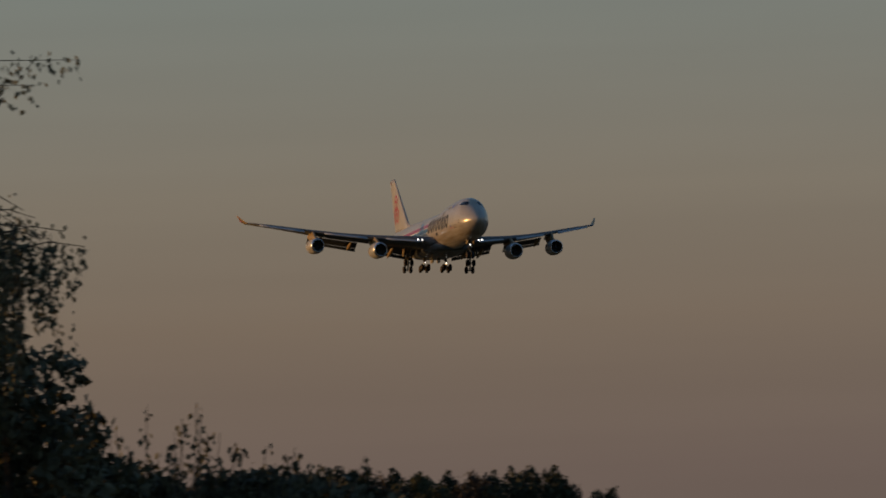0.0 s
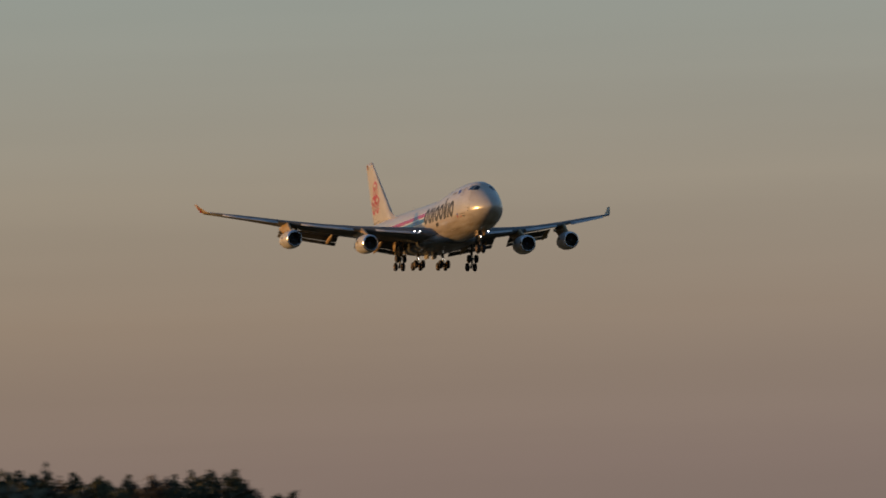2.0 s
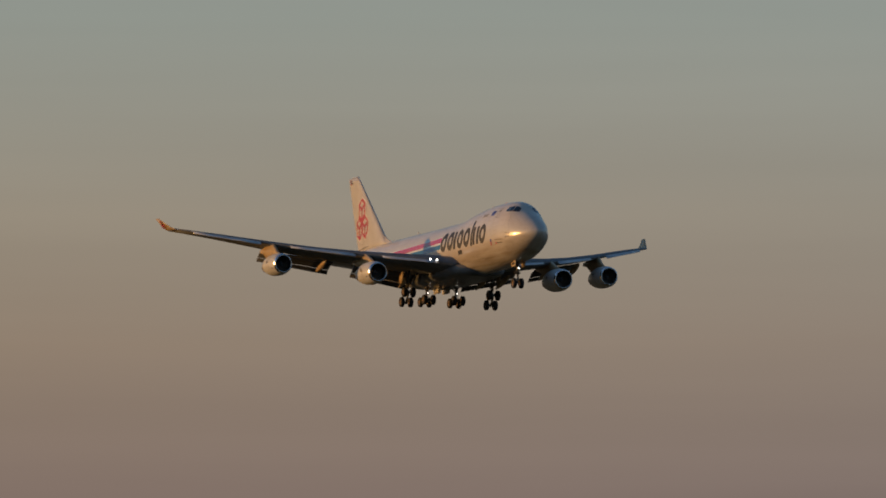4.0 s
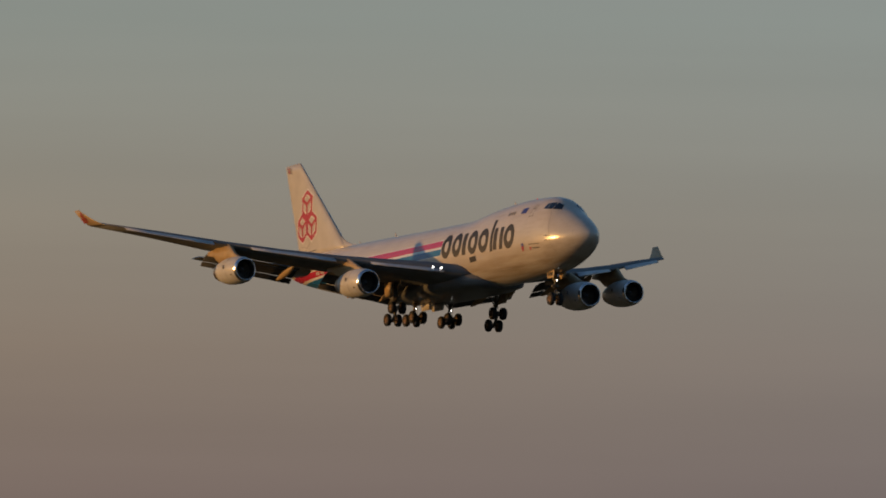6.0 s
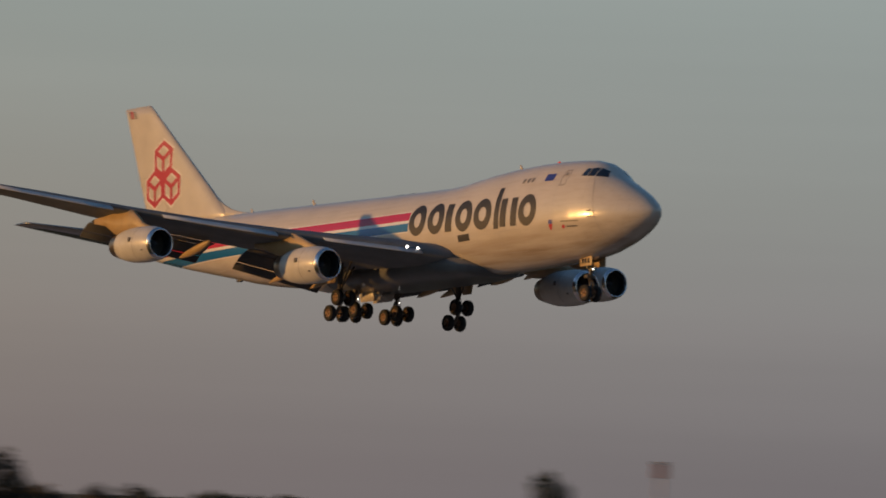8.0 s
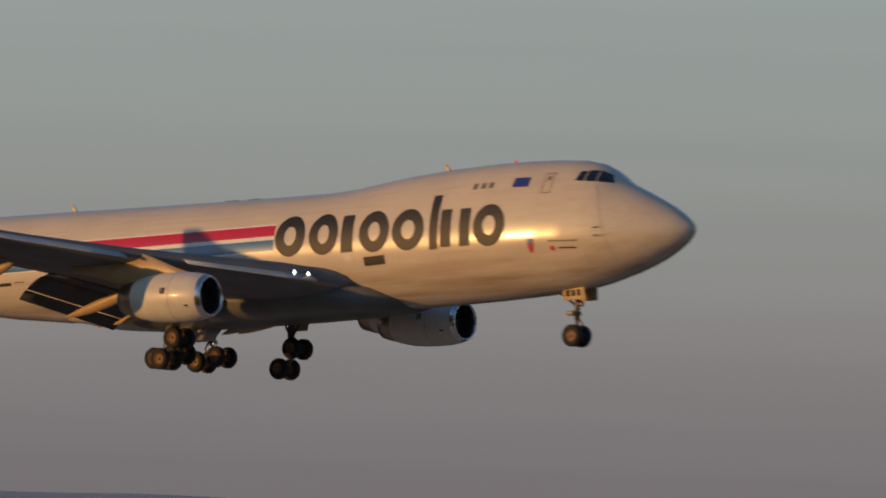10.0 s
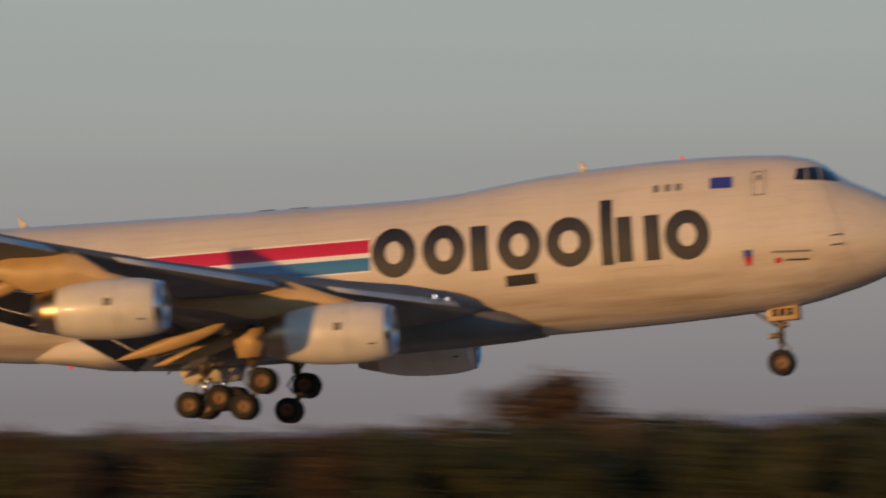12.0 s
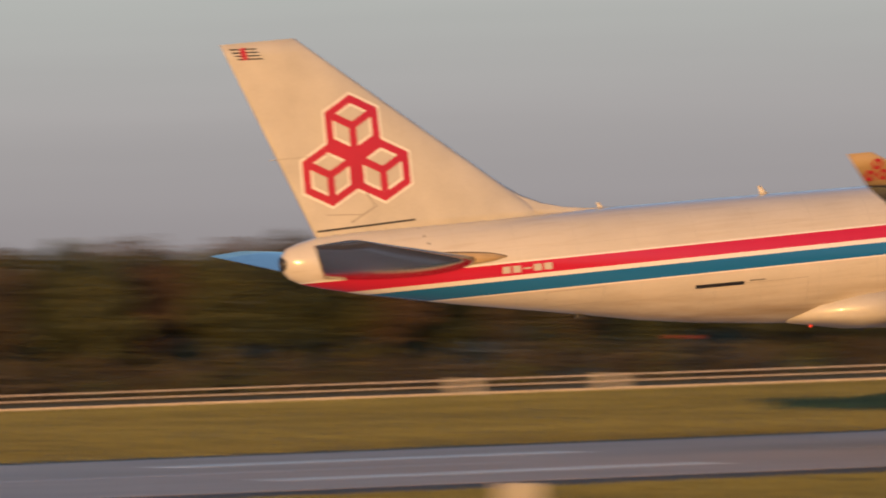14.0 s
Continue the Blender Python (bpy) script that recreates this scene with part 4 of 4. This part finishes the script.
    part("door", box(-w / 2 + 0.06, w / 2 - 0.06, -0.275, -0.25, 0.2, h - 0.08, 0.01), M_CABINET, th, "", False)
    return th


for x in (158.4, 170.6, 59.0, -13.2):
    build_cabinet(x, FENCE_Y - 9.2, 0.9, 1.35, "pale sunlit cabinet beside the perimeter road")
sign = tagged(new("runway_sign"), "pale yellow board on the near grass beside the runway", "sign")
sign.matrix_basis = Matrix.Translation((79.3, 233.0, 0))
part("board", box(-0.65, 0.65, -0.08, 0.08, 0.25, 1.28, 0.03), M_CABINET, sign, "", False)
for k in (-1, 1):
    part("leg", box(k * 0.5 - 0.05, k * 0.5 + 0.05, -0.05, 0.05, -0.02, 0.3), M_POST, sign, "", False)


def build_house(x, y, w, d, h, wall, roof, label, flat=False, rows=2, cols=3):
    th = tagged(new("building"), label, "building")
    th.matrix_basis = Matrix.Translation((x, y, 0))
    body = part("wall", box(-w / 2, w / 2, -d / 2, d / 2, 0, h), wall, th, "", False)
    if flat:
        part("roof", box(-w / 2 - 0.2, w / 2 + 0.2, -d / 2 - 0.2, d / 2 + 0.2, h, h + 0.3), roof, th, "", False)
    else:
        e = 0.4
        v = [(-w / 2 - e, -d / 2 - e, h), (w / 2 + e, -d / 2 - e, h), (w / 2 + e, d / 2 + e, h), (-w / 2 - e, d / 2 + e, h), (-w / 2 - e, 0, h + d * 0.35), (w / 2 + e, 0, h + d * 0.35)]
        part("roof", (v, [(0, 1, 5, 4), (2, 3, 4, 5), (0, 4, 3), (1, 2, 5), (3, 2, 1, 0)]), roof, th, "", False)
    for i in range(cols):
        for j in range(rows):
            cx, cz = -w / 2 + w * (i + 0.5) / cols, h * (j + 0.55) / rows
            part("window", box(cx - w / cols * 0.25, cx + w / cols * 0.25, -d / 2 - 0.04, -d / 2 + 0.1, cz - h / rows * 0.22, cz + h / rows * 0.22), M_PANE, th, "", False)
    return th


build_house(-7.1, 602, 7.2, 8, 9.1, M_BRICK, M_ROOFRED, "narrow sunlit orange brick building above the trees", True, 3, 2)
build_house(-6.0, 883, 3.4, 5, 12.8, M_PALE, M_PALE, "pale pink rendered tower block behind the woods", True, 4, 2)
build_house(186.4, 504, 0.55, 0.6, 3.6, M_DARK, M_ROOFRED, "narrow dark hut with a red cap before the woods", True, 1, 1)
build_house(117.7, 503, 0.5, 0.6, 2.0, M_DARK, M_ROOFRED, "narrow dark hut with a red cap before the woods", True, 1, 1)

mast = tagged(new("beacon_mast"), "thin mast with a red and white lattice head above the trees", "mast")
mast.matrix_basis = Matrix.Translation((690 * math.sin(radians(-49.43)), 690 * math.cos(radians(-49.43)), 0)) @ Matrix.Rotation(radians(49.43), 4, "Z")
part("pole", tube([(0, 0, -0.2), (0, 0, 11.85)], [0.28, 0.2], 8), M_RAIL, mast)
part("head", box(-0.6, 0.6, -0.6, 0.6, 11.8, 13.3, 0.1), M_BRICK, mast, "reddish mast head", False)
part("cap", box(-0.7, 0.7, -0.7, 0.7, 13.3, 13.6, 0.05), M_RAIL, mast, "pale cap", False)

# ---- woods ----
rng = random.Random(7)


def leaf_cloud(blobs, count, size, seed, flat=0.7):
    """Bent leaf clumps scattered near the skins of several blobs (x, y, z, rx, rz)."""
    r = np.random.RandomState(seed)
    b = np.array(blobs)
    vol = b[:, 3] ** 2 * b[:, 4]
    pick = r.choice(len(b), count, p=vol / vol.sum())
    d = r.normal(size=(count, 3))
    d /= np.linalg.norm(d, axis=1)[:, None]
    rad = r.uniform(0.35, 1.0, count) ** 0.5 * (1 + 0.12 * r.normal(size=count))
    c = b[pick, :3] + d * rad[:, None] * np.stack([b[pick, 3], b[pick, 3], b[pick, 4]], 1)
    u = r.normal(size=(count, 3))
    u /= np.linalg.norm(u, axis=1)[:, None]
    w = np.cross(u, r.normal(size=(count, 3)))
    w /= np.linalg.norm(w, axis=1)[:, None]
    n = np.cross(u, w)
    s = size * r.uniform(0.6, 1.3, count)[:, None]
    pts = np.stack([c - u * s, c - w * s * 0.6 + n * s * 0.15, c + u * s, c + w * s * 0.6 + n * s * 0.15], 1).reshape(-1, 3)
    faces = [(4 * i, 4 * i + 1, 4 * i + 2, 4 * i + 3) for i in range(count)]
    return pts, faces


def raw_mesh(name, geo, material):
    me = bpy.data.meshes.new(name)
    me.from_pydata(np.asarray(geo[0]).tolist(), [], geo[1])
    me.materials.append(material)
    me.update()
    return me


def tree_meshes(seed, h, wide, leaves, count, size, bark=None):
    r = random.Random(seed)
    limbs = [tube([(0, 0, -0.2), (0.1 * r.uniform(-1, 1), 0.1, h * 0.3), (0.3 * r.uniform(-1, 1), 0.2 * r.uniform(-1, 1), h * 0.62), (0.5 * r.uniform(-1, 1), 0.3, h * 0.9)], [h * 0.022, h * 0.017, h * 0.010, h * 0.003], 7)]
    blobs = [(0, 0, h * 0.62, wide * 0.62, h * 0.30)]
    for k in range(9):
        a = 2 * math.pi * (k / 9 + r.uniform(-0.06, 0.06))
        z0, rad, z1 = h * r.uniform(0.25, 0.6), wide * r.uniform(0.45, 0.85), h * r.uniform(0.42, 0.88)
        end = (rad * math.cos(a), rad * math.sin(a), z1)
        limbs.append(tube([(0, 0, z0), (end[0] * 0.5, end[1] * 0.5, (z0 + z1) / 2 + 0.2), end], [h * 0.009, h * 0.006, h * 0.002], 5))
        blobs.append((*end, wide * r.uniform(0.26, 0.45), h * r.uniform(0.08, 0.15)))
    for k in range(4):
        blobs.append((wide * r.uniform(-0.35, 0.35), wide * r.uniform(-0.35, 0.35), h * r.uniform(0.84, 0.95), wide * r.uniform(0.15, 0.3), h * r.uniform(0.05, 0.09)))
    trunk = mesh_of("trunk", *joined(*limbs), bark or M_BARK)
    crown = raw_mesh("crown", leaf_cloud(blobs, count, size, seed), leaves)
    return trunk, crown


def plant(trunk, crown, x, y, scale, turn, label, group, name="tree", z=None):
    th = tagged(new(name), label, "tree", group)
    th.matrix_basis = Matrix.Translation((x, y, height(x, y) if z is None else z)) @ Matrix.Rotation(turn, 4, "Z") @ Matrix.Diagonal((scale[0], scale[0], scale[1], 1))
    a, b = new("trunk", trunk), new("crown", crown)
    a.parent = b.parent = th
    return th


KINDS = []
for i, (lv, words) in enumerate(((0, "olive green broadleaf tree turning in autumn"), (1, "dark green broadleaf tree at the wood's edge"), (2, "rust brown autumn tree"), (3, "yellowing autumn tree in low sun"), (4, "brown half-bare autumn tree"), (0, "spreading olive tree in the wood"), (1, "narrow dark green tree in the wood"))):
    h = 11.0
    KINDS.append((*tree_meshes(20 + i, h, (3.4, 3.8, 3.2, 3.0, 3.3, 4.4, 2.6)[i], LEAVES[lv], (2600, 3000, 2300, 2300, 1500, 3000, 2400)[i], 0.27), words))


def crest(az):
    """How high the woods stand above the level of the eye, in degrees, by the direction."""
    return np.interp(az, (-78.74, -76.40, -75.38, -74.45, -73.23, -72.89, -72.46, -72.08, -70.20, -68.40, -68.00, -67.20, -66.80, -64.50, -62.00, -59.00, -56.00, -53.00, -52.30, -51.60, -40.00, -24.00, -18.49, -12.39, -8.34, -5.22, -1.90, -1.30, -1.10, -0.20, 0.00, 1.42, 2.60, 3.84, 6.12, 9.36, 11.43, 15.47, 19.19, 25.44), (0.23, 0.23, 0.25, 0.21, 0.16, 0.00, 0.00, -0.20, -0.22, -0.22, 0.03, 0.04, -0.10, -0.05, -0.20, -0.05, -0.02, -0.03, -0.05, -0.30, -0.25, -0.02, 0.04, 0.08, 0.02, 0.10, 0.10, 0.00, -0.40, -0.40, 0.10, 0.15, 0.20, 0.21, 0.20, 0.20, 0.27, 0.42, 0.35, 0.31))


def grow_wood(az0, az1, d0, d1, step, rows, pick, group, slim=1.0):
    for row in range(rows):
        dist = d0 + (d1 - d0) * row / max(1, rows - 1)
        az = az0 + rng.uniform(0, step)
        while az < az1:
            a, d = radians(az), dist + rng.uniform(-8, 8)
            if az > -20:
                d = dist / math.cos(a) + rng.uniform(-5, 5)
            top = EYE[2] + d * math.tan(radians(crest(az))) + rng.uniform(-1.0, 0.6) - (0.9 if row == 0 and az > -20 else 0)
            k = rng.choice(pick)
            tr, cr, words = KINDS[k]
            sz = max(3.5, top) / 11.0
            wide = max(0.75, sz) * rng.uniform(0.85, 1.15) * slim
            plant(tr, cr, d * math.sin(a), d * math.cos(a), (wide, sz), rng.uniform(0, 6.28), words, group)
            az += step * rng.uniform(0.75, 1.3) * (1.0 if row else 1.1)


grow_wood(-20.0, 25.5, 515, 542, 0.46, 2, (0, 0, 1, 1, 2, 2, 3, 4, 4, 5, 5, 6), "woods beyond the runway")
grow_wood(-59.2, -52.1, 710, 742, 0.33, 2, (0, 1, 1, 4, 5, 6), "far woods along the approach")
grow_wood(-77.2, -73.2, 538, 563, 0.2, 2, (1, 6, 6, 0, 4), "dark woods along the approach", 0.62)
grow_wood(-72.86, -72.6, 550, 550, 0.17, 1, (5, 5, 1), "dark woods along the approach", 0.5)
# the crowns behind the wood's edge
for lv, words, seed in ((0, "olive crowns deeper in the autumn woods", 31), (2, "rust brown crowns deeper in the autumn woods", 32), (4, "brown crowns deeper in the autumn woods", 33)):
    crowns = []
    for az in np.arange(-20.0, 25.5, 0.42):
        d = rng.uniform(555, 600) / math.cos(radians(az))
        top = EYE[2] + d * math.tan(radians(crest(az))) + rng.uniform(-0.9, 0.8)
        for k in range(4):
            rz = rng.uniform(1.2, 2.2)
            a2 = radians(az + rng.uniform(-0.2, 0.2))
            crowns.append((d * math.sin(a2), d * math.cos(a2), max(2.0, top - rz - k * 1.3), rng.uniform(1.4, 2.8), rz))
    tagged(new("woods", raw_mesh("woods", leaf_cloud(crowns, 30000, 0.33, seed), LEAVES[lv])), words, "woods", kind="stuff")
# shrubs that close the foot of the woods
shrub = leaf_cloud([(rng.uniform(-200, 270), 507 + rng.uniform(0, 10), rng.uniform(0.6, 2.2), rng.uniform(1.2, 2.6), rng.uniform(0.9, 2.2)) for _ in range(420)], 46000, 0.26, 5)
tagged(new("undergrowth", raw_mesh("undergrowth", shrub, LEAVES[4])), "dense brownish shrubs at the foot of the woods", "shrubs", kind="stuff")
shrub = leaf_cloud([(rng.uniform(-200, 270), 506 + rng.uniform(0, 6), rng.uniform(0.5, 1.6), rng.uniform(0.9, 2.0), rng.uniform(0.7, 1.6)) for _ in range(150)], 12000, 0.24, 6)
tagged(new("undergrowth", raw_mesh("undergrowth", shrub, LEAVES[0])), "olive and brown shrubs along the perimeter", "shrubs", kind="stuff")
fill = leaf_cloud([(rng.uniform(-200, 270), rng.uniform(517, 540), rng.uniform(1.5, 5.5), rng.uniform(1.8, 3.4), rng.uniform(1.4, 2.6)) for _ in range(460)], 60000, 0.3, 15)
tagged(new("thicket", raw_mesh("thicket", fill, LEAVES[0])), "olive and brown thicket between the wood's trunks", "thicket", kind="stuff")
deep = leaf_cloud([(rng.uniform(-240, 310), rng.uniform(544, 640), rng.uniform(2, 6.5), rng.uniform(3, 5), rng.uniform(2, 3.2)) for _ in range(330)], 40000, 0.6, 8)
tagged(new("inner_wood", raw_mesh("inner_wood", deep, LEAVES[4])), "brown shaded depth of the autumn woods", "woods", kind="stuff")
# tall trees that stand over the rest
for az, el, d, k, w in ((-5.22, 0.53, 576, 2, 1.25), (-5.6, 0.40, 582, 4, 1.2), (-55.66, 0.26, 665, 4, 0.72), (-55.26, 0.30, 665, 4, 0.7), (-56.6, 0.02, 690, 1, 0.8), (-50.40, 0.27, 665, 1, 0.42), (13.75, 0.43, 563, 2, 1.0), (16.8, 0.50, 563, 4, 1.0), (7.31, 0.28, 563, 2, 1.0)):
    tr, cr, words = KINDS[k]
    top = EYE[2] + d * math.tan(radians(el))
    plant(tr, cr, d * math.sin(radians(az)), d * math.cos(radians(az)), (top / 11 * w, top / 11), az, "tall " + words, "tall trees")
# low hills on the horizon; the haze of distance is mixed into their base colour
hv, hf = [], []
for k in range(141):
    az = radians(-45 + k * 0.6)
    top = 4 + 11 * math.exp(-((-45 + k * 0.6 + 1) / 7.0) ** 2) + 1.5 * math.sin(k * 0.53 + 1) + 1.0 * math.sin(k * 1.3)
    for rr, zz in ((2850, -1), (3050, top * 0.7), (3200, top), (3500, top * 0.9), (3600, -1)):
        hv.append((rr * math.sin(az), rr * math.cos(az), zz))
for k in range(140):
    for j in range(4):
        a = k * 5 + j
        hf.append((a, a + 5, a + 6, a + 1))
tagged(new("backdrop_hills", mesh_of("backdrop_hills", hv, hf, M_HILL)), "low hills on the horizon, haze put into their blue-grey colour", "hills", kind="structure")


# ---- near birch, bush and saplings, dark against the sky ----
def toward(az, d, z):
    return (d * math.sin(radians(az)), d * math.cos(radians(az)), z)


def leaf_at(p, size, r):
    """One birch leaf: a bent diamond that hangs."""
    u = Vector((r.uniform(-0.6, 0.6), r.uniform(-0.6, 0.6), -1)).normalized()
    w = u.cross(Vector((r.uniform(-1, 1), r.uniform(-1, 1), 0.1))).normalized()
    n = u.cross(w)
    p = Vector(p)
    return [p, p + u * size * 0.45 + w * size * 0.36 + n * size * 0.08, p + u * size, p + u * size * 0.45 - w * size * 0.36 + n * size * 0.08]


def leaves_mesh(name, spots, size, seed):
    r = random.Random(seed)
    v = []
    for p in spots:
        v += [tuple(q) for q in leaf_at(p, size * r.uniform(0.7, 1.25), r)]
    return raw_mesh(name, (v, [(4 * i, 4 * i + 1, 4 * i + 2, 4 * i + 3) for i in range(len(spots))]), M_BLACKLEAF)


def build_birch():
    r = random.Random(3)
    d = 64.0
    bx, by, _ = toward(-79.21, d, 0)
    g0 = height(bx, by)
    th = tagged(new("weeping_birch"), "weeping birch with hanging strands of small dark leaves", "tree")
    trunk = tube([(bx, by, g0 - 0.3), (bx + 0.1, by, g0 + 3), (bx - 0.1, by + 0.1, g0 + 6), (bx + 0.05, by, 13), (bx, by, 16)], [0.24, 0.2, 0.15, 0.09, 0.03], 10)
    part("trunk", trunk, M_BIRCH, th)
    spots = []
    right = Vector((math.cos(radians(79)), math.sin(radians(79)), 0))  # along the picture at that place
    away = Vector((-math.sin(radians(79)), math.cos(radians(79)), 0))
    c0 = Vector((bx, by, 0))
    for k in range(26):
        u = -79.44 + 2.0 * (k + r.uniform(0.1, 0.9)) / 26
        out = max(0.0, (u + 78.27) / 0.78)
        top = EYE[2] + d * math.tan(radians(2.70 - 0.43 * out * out + r.uniform(-0.2, 0.06)))
        deep = r.uniform(-1.2, 1.2)
        hang = c0 + right * (d * math.tan(radians(u + 79.21))) + away * deep
        p2 = Vector((hang.x, hang.y, top))
        p0 = c0 + Vector((0, 0, top - r.uniform(0.7, 1.4)))
        p1 = p0.lerp(p2, 0.55) + Vector((0, 0, 0.55))
        part("branch", tube([p0, p0.lerp(p1, 0.5) + Vector((0, 0, 0.12)), p1, p1.lerp(p2, 0.6) + Vector((0, 0, 0.08)), p2], [0.02, 0.015, 0.010, 0.006, 0.004], 5), M_BARK, th)
        for i in range(16):
            spots.append(p1.lerp(p2, r.uniform(-0.3, 1.0)) + Vector((r.gauss(0, 0.03), r.gauss(0, 0.03), r.gauss(0.04, 0.05))))
        for j in range(r.randint(6, 9)):
            q = p1.lerp(p2, r.uniform(0.25, 1.0)) + Vector((r.gauss(0, 0.06), r.gauss(0, 0.06), 0))
            ln = r.uniform(0.45, 1.25) * (1.0 if out < 0.85 else 0.75) + (0.9 if out < 0.5 else 0.0) * r.random()
            sway = Vector((r.uniform(-0.14, 0.14), r.uniform(-0.14, 0.14), 0))
            line = [q + sway * s + Vector((0, 0, -ln * s)) for s in (0, 0.3, 0.65, 1.0)]
            if j < 3:
                part("strand", tube(line, [0.005, 0.004, 0.003, 0.002], 3), M_BARK, th)
            for i in range(int(ln * 30)):
                s = r.uniform(0.03, 1.0)
                spots.append(q + sway * s + Vector((r.gauss(0, 0.03), r.gauss(0, 0.03), -ln * s)))
    # a higher twig that reaches out
    for dz, ln in ((13.62, 2.0), (13.38, 1.55)):
        p0 = c0 + Vector((0, 0, dz - 0.2))
        p2 = p0 + right * ln + Vector((0, 0, 0.2))
        part("branch", tube([p0, p0.lerp(p2, 0.5) + Vector((0, 0, 0.12)), p2], [0.012, 0.006, 0.003], 5), M_BARK, th)
        for i in range(80):
            u = r.uniform(0.55, 1.0)
            spots.append(p0.lerp(p2, u) + Vector((r.gauss(0, 0.04), r.gauss(0, 0.04), r.gauss(-0.03, 0.09))))
    ob = new("foliage", leaves_mesh("foliage", spots, 0.062, 4))
    ob.parent = th
    return th


build_birch()


def build_bush():
    r = random.Random(9)
    th = tagged(new("dark_bush"), "dense dark bush below the birch, almost black", "bush")
    blobs, stems = [], []
    d = 66.5
    for k in range(210):
        az = r.uniform(-80.30, -77.16)
        el_top = np.interp(az, (-80.30, -78.11, -77.80, -77.53, -77.25, -77.14), (2.03, 1.80, 1.46, 1.05, 0.80, 0.45))
        x, y, _ = toward(az, d + r.uniform(-1.5, 1.5), 0)
        g0 = height(x, y)
        top = EYE[2] + d * math.tan(radians(el_top)) - 0.25
        z = g0 + 0.3 + (top - g0 - 0.3) * r.random() ** 0.8
        blobs.append((x, y, z, r.uniform(0.22, 0.5), r.uniform(0.22, 0.42)))
        stems.append(tube([(x + r.uniform(-0.4, 0.4), y, g0 - 0.1), (x, y, (g0 + z) / 2), (x, y, z)], [0.035, 0.02, 0.006], 5))
    for az in np.arange(-79.13, -74.21, 0.13):
        x, y, _ = toward(az, d + 3, 0)
        top = EYE[2] + (d + 3) * math.tan(radians(float(np.interp(az, (-78.74, -77.17, -76.39, -75.61, -75.07, -74.21), (0.27, 0.26, 0.17, 0.08, -0.08, -0.31))))) - 0.3
        for z in (top, top - 0.5, top - 1.0, top - 1.6):
            blobs.append((x + r.uniform(-0.1, 0.1), y + r.uniform(-0.8, 0.8), z + r.uniform(-0.12, 0.14), 0.36, 0.32))
    part("stems", joined(*stems), M_BARK, th)
    me = raw_mesh("foliage", leaf_cloud(blobs, 76000, 0.07, 12), M_BLACKLEAF)
    ob = new("foliage", me)
    ob.parent = th
    return th


build_bush()


def build_sapling(az, el, lean, seed, spread=0.3):
    r = random.Random(seed)
    d = 69.0
    x, y, _ = toward(az, d, 0)
    g0 = height(x, y)
    top = EYE[2] + d * math.tan(radians(el))
    th = tagged(new("sapling"), "thin sapling with a few dark leaves on bare twigs", "sapling", group="saplings beside the bush")
    right = Vector((math.cos(radians(az)), -math.sin(radians(az)), 0))
    base = Vector((x, y, g0 - 0.1)) - right * (lean * 0.6)
    spots = []
    for k in range(4):
        fan = 0.0 if k == 0 else r.uniform(-0.45, 0.75)
        tip = Vector((x, y, top - (0 if k == 0 else r.uniform(0.05, 0.45)))) + right * fan + Vector((r.uniform(-0.3, 0.3), r.uniform(-0.3, 0.3), 0))
        mid = base.lerp(tip, 0.62) - right * (lean * 0.2 + fan * 0.25) + Vector((0, 0, 0.12))
        line = [base, base.lerp(mid, 0.5), mid, mid.lerp(tip, 0.6) + Vector((0, 0, 0.05)), tip + right * lean * 0.15]
        part("stem", tube(line, [0.016, 0.012, 0.008, 0.006, 0.004], 5), M_BARK, th)
        for i in range(60):
            u = r.random() ** 0.8
            p = mid.lerp(line[3], u * 1.6) if u < 0.62 else line[3].lerp(line[4], (u - 0.62) / 0.38)
            spots.append(p + right * r.gauss(0, 0.05) + Vector((0, 0, r.gauss(0.01, 0.04))))
        for i in range(2):
            p = mid.lerp(line[3], r.uniform(0.0, 0.9))
            q = p + right * r.uniform(-0.3, 0.4) + Vector((0, 0, r.uniform(0.05, 0.28)))
            part("twig", tube([p, p.lerp(q, 0.5) + Vector((0, 0, 0.03)), q], [0.007, 0.005, 0.003], 4), M_BARK, th)
            for n in range(14):
                spots.append(p.lerp(q, r.uniform(0.3, 1.0)) + right * r.gauss(0, 0.03) + Vector((0, 0, r.gauss(0, 0.03))))
    ob = new("foliage", leaves_mesh("foliage", spots, 0.078, seed))
    ob.parent = th
    return th


SHOOTS = [(-77.06, 0.88, 0.1, 1), (-76.75, 0.88, 0.0, 2), (-76.47, 0.77, 0.3, 3), (-76.20, 0.56, 0.3, 4), (-75.81, 0.45, 0.5, 5), (-76.86, 0.62, -0.1, 6), (-76.00, 0.48, 0.4, 7), (-76.59, 0.61, 0.1, 8), (-75.89, 0.47, 0.7, 9), (-75.69, 0.41, 0.8, 10)]
for az, el, lean, seed in SHOOTS:
    build_sapling(az, el, lean, seed)


# ---- what moves ----
def flight(t):
    """The aircraft's pose on its landing path."""
    k = (t - 7) / 7
    return pose(-1067.757 + 86.209 * t - 0.0442 * t * t, RUN_Y, 48.19 - 3.204 * t + 0.0036 * t * t + 0.00023 * t ** 3,
                -1.39 + 0.576 * k + 0.176 * k * k, -(3.64 + 0.49 * k - 0.145 * k * k), -2.95)


def motions():
    walk(plane, [(t / 2, flight(t / 2)) for t in range(29)])


motions()
